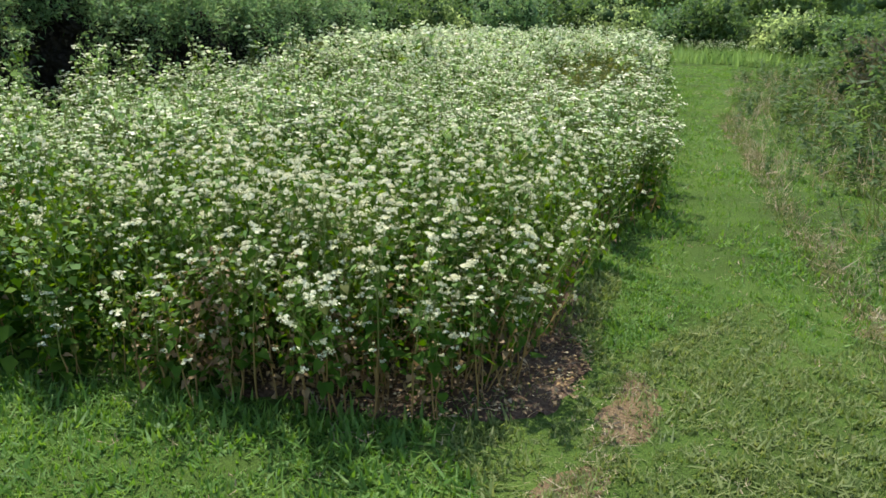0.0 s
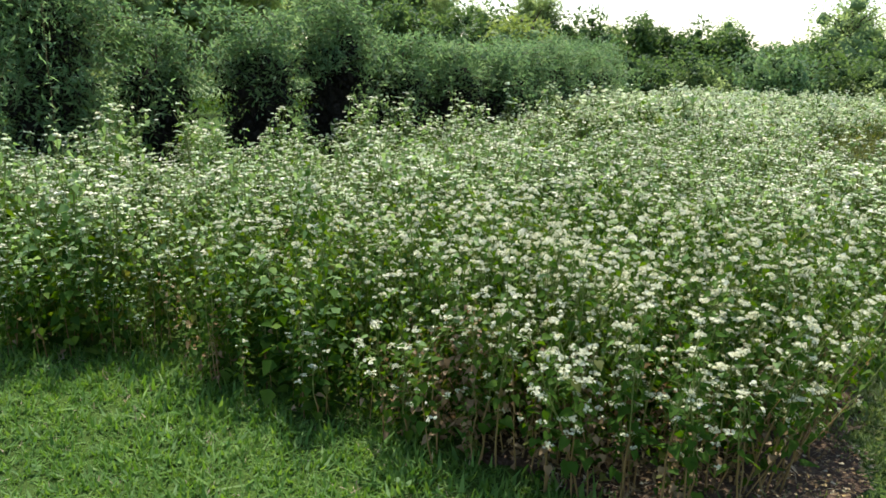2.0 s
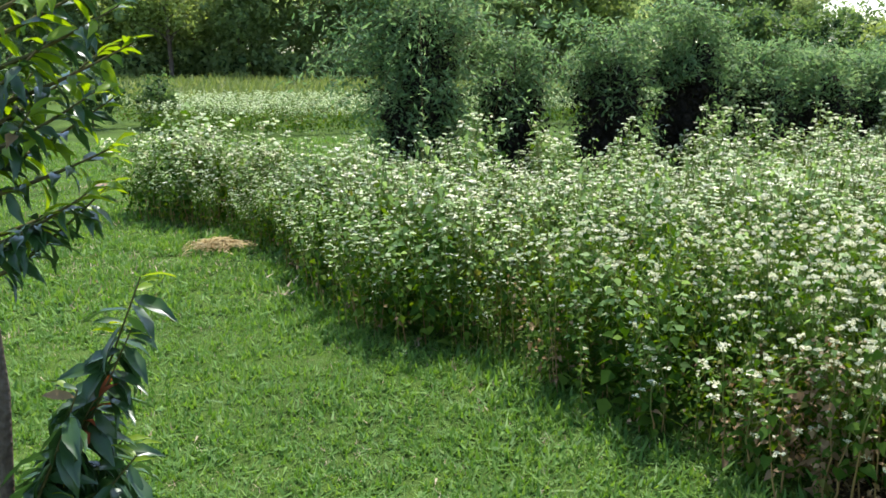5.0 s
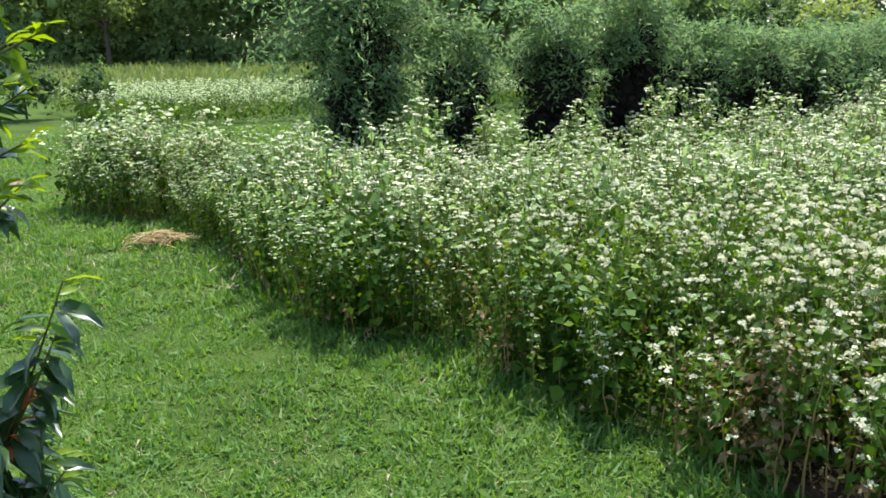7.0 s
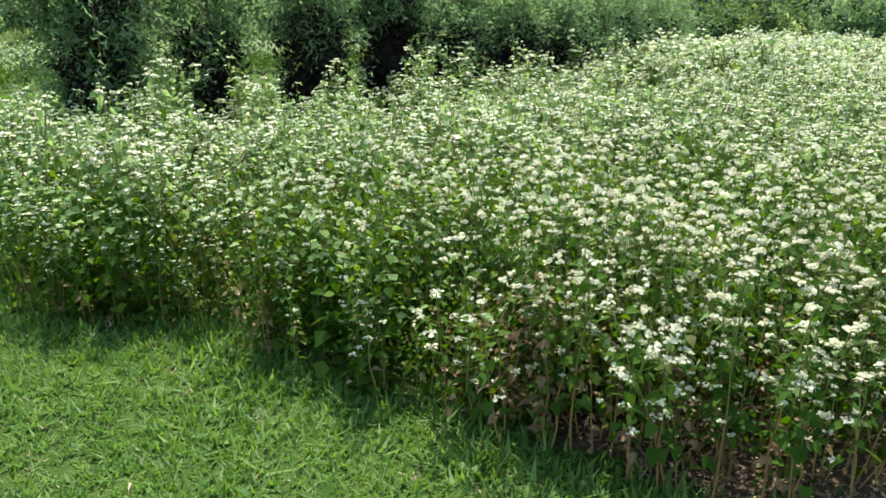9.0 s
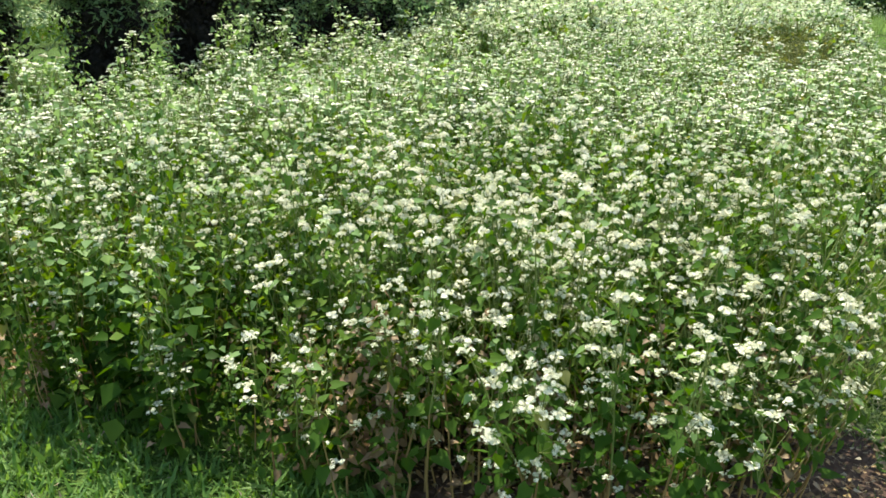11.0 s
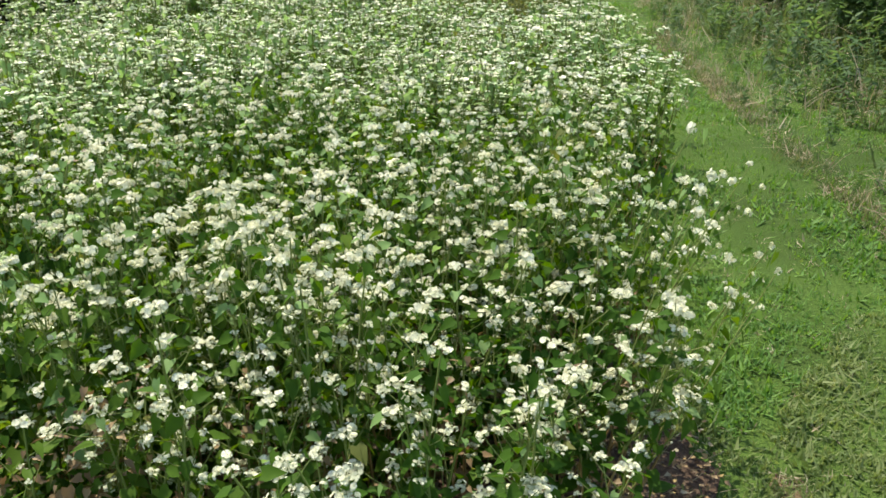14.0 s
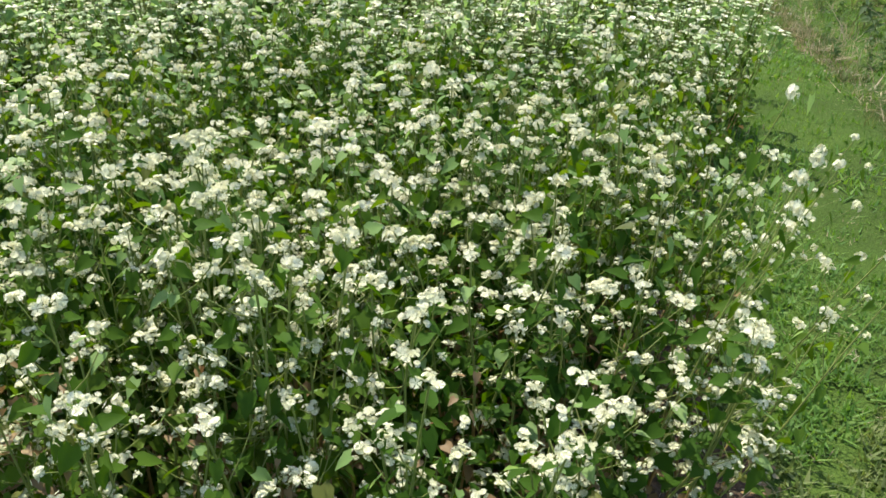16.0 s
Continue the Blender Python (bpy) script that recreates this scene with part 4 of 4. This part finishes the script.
def vine_bush(x, y, height, low, wide, skirt=0.1):
    """A column of climbing vines on a stake: a foot coloured dark for its shade, a feathery crown and trailing shoots.
    """
    ob = thing("vine_column", "dense dark green climbing vine column with trailing shoots", "vine", "row of vine columns", at=(x, y, 0))
    part("stake", trunk(height * 0.9, 0.035, 5, 0.25, M_BARK, "stake"), ob, "weathered wooden stake")
    # lumps and leaf flakes in near-black, painting the shade of the column foot
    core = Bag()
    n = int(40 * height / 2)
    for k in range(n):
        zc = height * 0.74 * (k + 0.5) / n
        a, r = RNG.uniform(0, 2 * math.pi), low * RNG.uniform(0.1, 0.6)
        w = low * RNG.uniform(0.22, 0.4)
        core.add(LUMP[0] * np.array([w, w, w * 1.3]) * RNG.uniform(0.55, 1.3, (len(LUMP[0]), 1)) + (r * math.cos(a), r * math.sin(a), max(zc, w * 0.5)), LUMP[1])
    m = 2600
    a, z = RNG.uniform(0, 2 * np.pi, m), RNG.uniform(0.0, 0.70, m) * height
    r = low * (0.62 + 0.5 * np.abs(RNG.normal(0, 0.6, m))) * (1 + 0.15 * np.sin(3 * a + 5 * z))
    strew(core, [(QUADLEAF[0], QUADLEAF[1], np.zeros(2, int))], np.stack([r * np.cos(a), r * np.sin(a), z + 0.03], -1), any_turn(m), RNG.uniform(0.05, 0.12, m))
    part("dead_tangle", core.mesh("dead_tangle", [M_VINESHADE]), ob, "vine foot with its shade put in as nearly black colour")
    b = Bag()
    for k in range(int(84 * height / 2 * wide / 0.58)):
        a, h0 = RNG.uniform(0, 2 * math.pi), RNG.uniform(0.60, 0.93) * height
        if RNG.random() < skirt:
            h0 = RNG.uniform(0.2, 0.6) * height
        d = np.array([math.cos(a), math.sin(a), 0])
        top = h0 > 0.8 * height
        spray(b, d * low * RNG.uniform(0.1, 0.8) + np.array([0, 0, h0]), d * RNG.uniform(0.5, 1.0), wide * RNG.uniform(0.35, 0.85), RNG.uniform(0.4, 1.1) if top else RNG.uniform(-0.1, 0.8), RNG.uniform(0.3, 0.9), 62, 0.082, 0.07)
    for k in range(int(9 * wide / 0.58) if skirt > 0.2 else 4):
        a, h0 = RNG.uniform(0, 2 * math.pi), RNG.uniform(0.45, 0.85) * height
        d = np.array([math.cos(a), math.sin(a), 0])
        spray(b, d * low * 0.5 + np.array([0, 0, h0]), d, wide * RNG.uniform(1.1, 1.5), RNG.uniform(0.3, 0.7), RNG.uniform(0.6, 1.0), 60, 0.085, 0.05)
    for k in range(11 if skirt > 0.4 else 0):
        a, h0 = RNG.uniform(-2.1, -1.1), RNG.uniform(0.42, 0.8) * height
        d = np.array([math.cos(a), math.sin(a), 0])
        spray(b, d * low * 0.4 + np.array([0, 0, h0]), d, RNG.uniform(0.8, 1.2), RNG.uniform(0.2, 0.6), RNG.uniform(0.4, 0.8), 60, 0.085, 0.06)
    part("foliage", b.mesh("foliage", [M_VINE, M_TWIG]), ob)
    s = Bag()
    for k in range(30):
        a, h0 = RNG.uniform(0, 2 * math.pi), height * RNG.uniform(0.6, 0.98)
        d = np.array([math.cos(a), math.sin(a), 0])
        spray(s, d * wide * (0.45 if h0 < 0.8 * height else 0.25) + np.array([0, 0, h0]), d, RNG.uniform(0.25, 0.6), RNG.uniform(0.1, 1.0), RNG.uniform(0.4, 1.3), 14, 0.09, 0.022)
    part("shoots", s.mesh("shoots", [M_VINE, M_TWIG]), ob, "trailing leafy shoots")


for vx, vy, vh, vl, vw in ((-6.2, 3.68, 2.85, 0.40, 1.08), (-6.2, 4.76, 1.95, 0.30, 0.50), (-6.2, 5.98, 2.15, 0.40, 0.48), (-6.2, 7.05, 2.35, 0.38, 0.50),
                           (-6.25, 8.05, 1.9, 0.32, 0.48), (-6.4, 9.1, 1.85, 0.35, 0.55), (-6.75, 10.2, 1.78, 0.35, 0.6), (-7.2, 11.2, 1.8, 0.4, 0.7),
                           (-7.7, 12.3, 1.9, 0.45, 0.75), (-8.3, 13.5, 1.85, 0.5, 0.8), (-9.0, 14.8, 1.85, 0.5, 0.85), (-9.8, 16.2, 1.8, 0.5, 0.9)):
    vine_bush(vx, vy, vh, vl, vw, 0.42 if vy < 4 else 0.3 if vy < 5 else 0.08)

# bushes behind the plot
for k in range(30):
    u = k / 29
    a = radians(48 - 62 * u)
    far = 26 + 3 * math.sin(5 * u) + RNG.uniform(-1.5, 1.5)
    bush(2.85 - far * math.sin(a) * 1.0, 1.0 + far * math.cos(a), (1.8 - 0.5 * min(1, u * 2.4)) * RNG.uniform(0.72, 1.35), RNG.uniform(1.2, 1.8), (M_SHRUB, M_SHRUB, M_TREE, M_SHRUB, M_VINE)[k % 5],
         "rounded dark green scrub bush behind the plot", 3000, 0.15)
for k, (bx, by, bh, bw) in enumerate(((2.95, 11.4, 0.95, 0.8), (2.2, 13.4, 1.25, 0.8), (1.5, 15.6, 1.3, 0.9), (0.9, 18.2, 1.3, 1.0),
                                     (3.9, 10.4, 1.3, 0.9), (3.8, 13.0, 1.5, 1.0), (3.0, 16.5, 1.6, 1.2), (0.2, 21.0, 1.4, 1.0))):
    bush(bx, by, bh, bw, M_BRAMBLE if k % 2 == 0 else M_SHRUB, "brownish tangled bramble bush in the weedy verge" if k % 2 == 0 else "green weedy bush in the verge",
         2200, 0.10, "bramble_bush", "bushes in the verge")
# tall dark shrubs between the scrub and the far woods
for bx, by, bh, bw in ((-26.5, 22.8, 4.2, 2.0), (-24.6, 24.4, 3.8, 1.8), (-23.0, 25.6, 3.6, 1.7), (-21.4, 26.6, 3.4, 1.7), (-20.6, 28.6, 3.3, 1.6), (-20.2, 32.0, 3.5, 1.4),
                       (-19.3, 32.6, 2.9, 1.4), (-18.3, 33.2, 3.3, 1.3), (-17.2, 33.9, 2.8, 1.5), (-13.5, 34.5, 2.2, 1.5), (-10.5, 35.0, 2.5, 1.7), (-4.5, 33.0, 2.6, 1.8), (0.5, 32.0, 3.0, 1.9)):
    bush(bx, by, bh, bw, M_SHRUB, "tall dark green shrub rising behind the scrub", 3600, 0.24, group="tall shrubs behind the scrub")
# small shrubs beyond the west strip
for bx, by, bh, bw in ((-18.4, 1.0, 1.3, 0.65), (-18.6, -0.5, 1.6, 0.9), (-20.5, -2.2, 1.7, 1.1), (-27, -3.5, 2.0, 1.6)):
    bush(bx, by, bh, bw, M_SHRUB, "low green shrub at the meadow edge", 1000, 0.13, group="shrubs at the meadow edge")

# shaded understorey along the wood edge
for k in range(18):
    u = k / 17
    bush(-63.0 + 22 * u ** 1.4 + RNG.uniform(-1, 1), -20 + 56 * u, RNG.uniform(1.6, 2.6), RNG.uniform(2.8, 3.6), M_TREE, "shaded dark green thicket under the wood edge", 1500, 0.5,
         group="thicket under the wood edge")

# woods
for k in range(17):
    u = k / 16
    tx, ty = -65 + 22 * u ** 1.4 + RNG.uniform(-2, 2), -21 + 56 * u
    tree(tx, ty, RNG.uniform(7.5, 10) * (1.0 if u < 0.6 else 1.1), RNG.uniform(3.2, 4.4), M_TREELIGHT if k in (6, 11, 13) else M_TREE,
         "tall pale green broadleaf tree at the wood edge" if k in (6, 11, 13) else "tall dark green broadleaf tree at the wood edge", 7000, 0.40, 0.02, core=1, fill=0.27)
for k in range(14):
    u = k / 13
    tree(-92 + 26 * u ** 1.4, -29 + 70 * u, RNG.uniform(12, 15) * (1 - 0.35 * u * u), RNG.uniform(4.5, 6), M_TREE, "tall shaded tree deep in the wood", 2600, 0.75, group="trees deep in the wood", core=1, fill=0.27)
for tx, ty, th, tw, mt in ((-55.0, 1.8, 8.5, 3.2, M_TREELIGHT), (-56.0, 6.2, 7.5, 2.8, M_TREE), (-41.0, 36.5, 8.0, 2.6, M_TREE), (-18.5, 23.4, 3.5, 1.9, M_TREELIGHT), (-26.1, 47.7, 4.1, 1.05, M_TREE), (-16.0, 42.0, 5.2, 2.6, M_TREE),
                           (-11.5, 41.5, 3.3, 2.0, M_TREE), (-7.0, 40.0, 3.6, 2.6, M_TREE), (-2.5, 38.0, 4.2, 2.6, M_TREE), (3.0, 36.0, 4.5, 2.8, M_TREE)):
    tree(tx, ty, th, tw, mt, "lone dark tree rising over the scrub" if mt is M_TREE else "yellow-green young tree in the scrub", 5000 if tx > -40 else 6500, 0.20 if tx > -40 else 0.26, 0.05 if tx > -40 else 0.14, "trees over the scrub", 1 if tx > -40 else None)


def feather_tree(x, y, height, wide, label):
    """A slim tree of many upright leafy branches with sky between them."""
    ob = thing("tree", label, "tree", "trees over the scrub", at=(x, y, 0))
    part("trunk", trunk(height * 0.7, 0.09, 9, wide * 0.5, M_BARK), ob, "dark bark")
    b = Bag()
    for k in range(int(60 * wide) + 16):
        a, h0 = RNG.uniform(0, 2 * math.pi), RNG.uniform(0.15, 0.72) * height
        d = np.array([math.cos(a), math.sin(a), 0])
        reach = wide * RNG.uniform(0.3, 1.0) * (1.15 - 0.6 * h0 / height)
        spray(b, np.array([0, 0, h0]) + d * reach * 0.25, d * 0.75, reach, (0.26 * height) * RNG.uniform(0.6, 1.15) / reach, 0.1, 80, 0.19, 0.11)
    part("crown", b.mesh("crown", [M_TREE, M_TWIG]), ob)


for fx, fy, fh, fw in ((-37.5, 35.2, 5.7, 1.5), (-33.4, 34.6, 4.7, 0.8), (-22.0, 27.0, 4.7, 1.5), (-22.2, 32.2, 3.2, 0.7), (-23.9, 37.2, 3.0, 0.5)):
    feather_tree(fx, fy, fh, fw, "slim feathery tree rising over the scrub")


def far_woods():
    b = Bag()
    P = np.stack([RNG.uniform(-150, 40, 260), RNG.uniform(120, 175, 260)], -1)
    for p in P:
        c = crown(200, 1.2, (4.5, 4.5, RNG.uniform(1.4, 2.3)), 9, TRILEAF, core=None)
        V, F, m = c.done()
        b.add(V + np.array([*p, 1.9]), F, m)
    thing("distant_woods", "distant line of dark woods on the horizon", "woods", kind="stuff", me=b.mesh("distant_woods", [M_SHRUB]))


far_woods()

# ---------------------------------------------------------------- straw heap
def straw_heap(x, y):
    ob = thing("straw_heap", "small heap of dry yellow straw on the lawn", "straw", at=(x, y, 0))
    core = Bag()
    n = 24
    V, F = [(0, 0, 0.026)], []
    for ring, (r, z) in enumerate(((0.04, 0.02), (0.07, 0.0))):
        for k in range(n):
            a = 2 * math.pi * k / n
            V.append((r * math.cos(a) * RNG.uniform(0.85, 1.15), 1.25 * r * math.sin(a) * RNG.uniform(0.85, 1.15), z + RNG.uniform(-0.008, 0.012)))
    for k in range(n):
        j = (k + 1) % n
        F += [(0, 1 + k, 1 + j), (1 + k, 1 + n + k, 1 + n + j), (1 + k, 1 + n + j, 1 + j)]
    core.add(V, F)
    part("matted_base", core.mesh("matted_base", [M_STRAW]), ob)
    s = Bag()
    for _ in range(460):
        a, r = RNG.uniform(0, 2 * math.pi), abs(RNG.normal(0, 0.095))
        p = np.array([r * math.cos(a), 1.35 * r * math.sin(a) - (0.1 if RNG.random() < 0.25 else 0), 0.014 + 0.07 * max(0, 1 - r / 0.24) * RNG.uniform(0.3, 1.2)])
        h, L = RNG.uniform(0, 2 * math.pi), RNG.uniform(0.07, 0.19)
        d = np.array([math.cos(h), math.sin(h), RNG.uniform(-0.12, 0.3)]) * L
        V, F = tube([p - d / 2, p + (0, 0, 0.008), p + d / 2], [0.0032] * 3)
        s.add(V, F)
    tagged(part("loose_straw", s.mesh("loose_straw", [M_STRAW]), ob, "loose straw stalks"), kind="stuff")


straw_heap(-4.95, 1.46)

# ---------------------------------------------------------------- fruit sapling
def sapling(x, y):
    ob = thing("fruit_sapling", "young fruit tree with long glossy drooping leaves on the lawn", "tree", at=(x, y, 0))
    b = Bag()
    line = np.array([(0, 0, -0.03), (0.02, 0.0, 0.4), (0.0, 0.03, 0.9), (0.03, 0.02, 1.4), (0.02, 0.05, 2.1)])
    V, F = tube(line, [0.022, 0.02, 0.016, 0.012, 0.005], 8)
    b.add(V, F)
    part("trunk", b.mesh("trunk", [M_BARK]), ob, "slim grey-brown trunk")
    old, young, red = (make_mesh("leaf", LANCE[0] * np.array([1, 0.92, 1.4]), LANCE[1], [m]) for m in (M_PEACH, M_PEACHNEW, M_DRYLEAF))
    specs = [(0.46, 1.50, 0.37, 0.73), (0.5, 1.42, 0.34, 0.56), (0.46, 1.62, 0.32, 0.60), (0.42, 1.2, 0.36, 0.34), (0.40, 1.9, 0.34, 0.28), (0.5, 1.0, 0.25, 0.45), (0.5, 1.6, 0.3, 0.25), (0.28, 1.25, 0.34, 0.30), (0.24, 1.5, 0.46, 0.16), (0.3, 1.0, 0.22, 0.36), (0.2, 1.65, 0.36, 0.10), (1.2, 1.5, 0.36, 0.22),
             (1.28, 1.2, 0.34, 0.14), (1.3, 1.8, 0.34, 0.10), (1.4, 1.4, 0.40, 0.12), (1.45, 1.7, 0.40, 0.18), (1.5, 1.2, 0.38, 0.15), (1.55, 1.9, 0.40, 0.20),
             (1.6, 1.5, 0.46, 0.16), (1.68, 1.3, 0.44, 0.16), (1.75, 1.75, 0.42, 0.18), (1.8, 1.45, 0.44, 0.2), (1.25, 1.0, 0.22, 0.12), (1.45, 0.9, 0.24, 0.16), (1.62, 1.1, 0.26, 0.14), (1.55, 2.3, 0.22, 0.14), (1.0, 3.9, 0.4, 0.3), (1.4, 5.2, 0.4, 0.3)]
    for h, a, L, rise in specs:
        p = np.array([np.interp(h, line[:, 2], line[:, k]) for k in range(3)])
        L *= 1.0 if h < 0.6 else 0.8
        d = np.array([math.cos(a), math.sin(a), 0])
        u = np.linspace(0, 1, 6)[:, None]
        way = p + d * L * u + np.array([0, 0, 1]) * rise * u ** 1.3
        V, F = tube(way, np.linspace(0.007, 0.002, 6), 5)
        br = Bag()
        br.add(V, F)
        bo = part("branch", br.mesh("branch", [M_TWIG]), ob)
        count = 50 if h < 0.6 else 24
        for k in range(count):
            v = 0.12 + 0.88 * k / (count - 1)
            q = np.array([np.interp(v, u[:, 0], way[:, j]) for j in range(3)])
            head = a + (RNG.uniform(-0.9, 0.9) + (math.pi if RNG.random() < 0.45 else 0.0) if h < 0.6 else RNG.choice([-1, 1]) * RNG.uniform(0.4, 1.6))
            tipness = v > (0.95 if h < 0.6 else 0.86)
            T = leaf_turn(head, RNG.uniform(0.1, 0.6) if tipness else RNG.uniform(-1.1, 0.0) if h < 0.6 else RNG.uniform(-0.95, 0.35), RNG.uniform(-0.8, 0.8))
            o = part("leaf", young if (tipness and RNG.random() < 0.7) or (h > 1.25 and RNG.random() < 0.2 + 0.5 * (h - 1.25)) else red if RNG.random() < 0.015 else old, bo)
            o.matrix_local = Matrix.Translation(q) @ Matrix(T.tolist()).to_4x4() @ Matrix.Scale(RNG.uniform(0.06, 0.09) if tipness else RNG.uniform(0.085, 0.125) * (1.2 if h < 0.6 else 0.8), 4)

    twig = Bag()
    way = np.array([(0.0, 0.02, 0.42), (0.03, 0.08, 0.58), (0.05, 0.17, 0.74), (0.06, 0.25, 0.9)])
    V, F = tube(way, [0.005, 0.004, 0.003, 0.002], 5)
    twig.add(V, F)
    bo = part("branch", twig.mesh("branch", [M_TWIG]), ob, "twig with withered yellow and red leaves")
    for k in range(14):
        v = 0.35 + 0.65 * k / 13
        q = np.array([np.interp(v, np.linspace(0, 1, 4), way[:, j]) for j in range(3)])
        o = part("leaf", make_mesh("leaf", LANCE[0] * np.array([1, 0.8, 1.4]), LANCE[1], [M_REDLEAF if k > 8 else M_YELLOWLEAF]), bo)
        o.matrix_local = Matrix.Translation(q) @ Matrix(leaf_turn(1.4 + RNG.uniform(-1.2, 1.2), RNG.uniform(-1.3, -0.4) if k < 9 else RNG.uniform(-0.4, 1.2), RNG.uniform(-0.8, 0.8)).tolist()).to_4x4() @ Matrix.Scale(RNG.uniform(0.05, 0.085), 4)


sapling(0.60, 0.56)
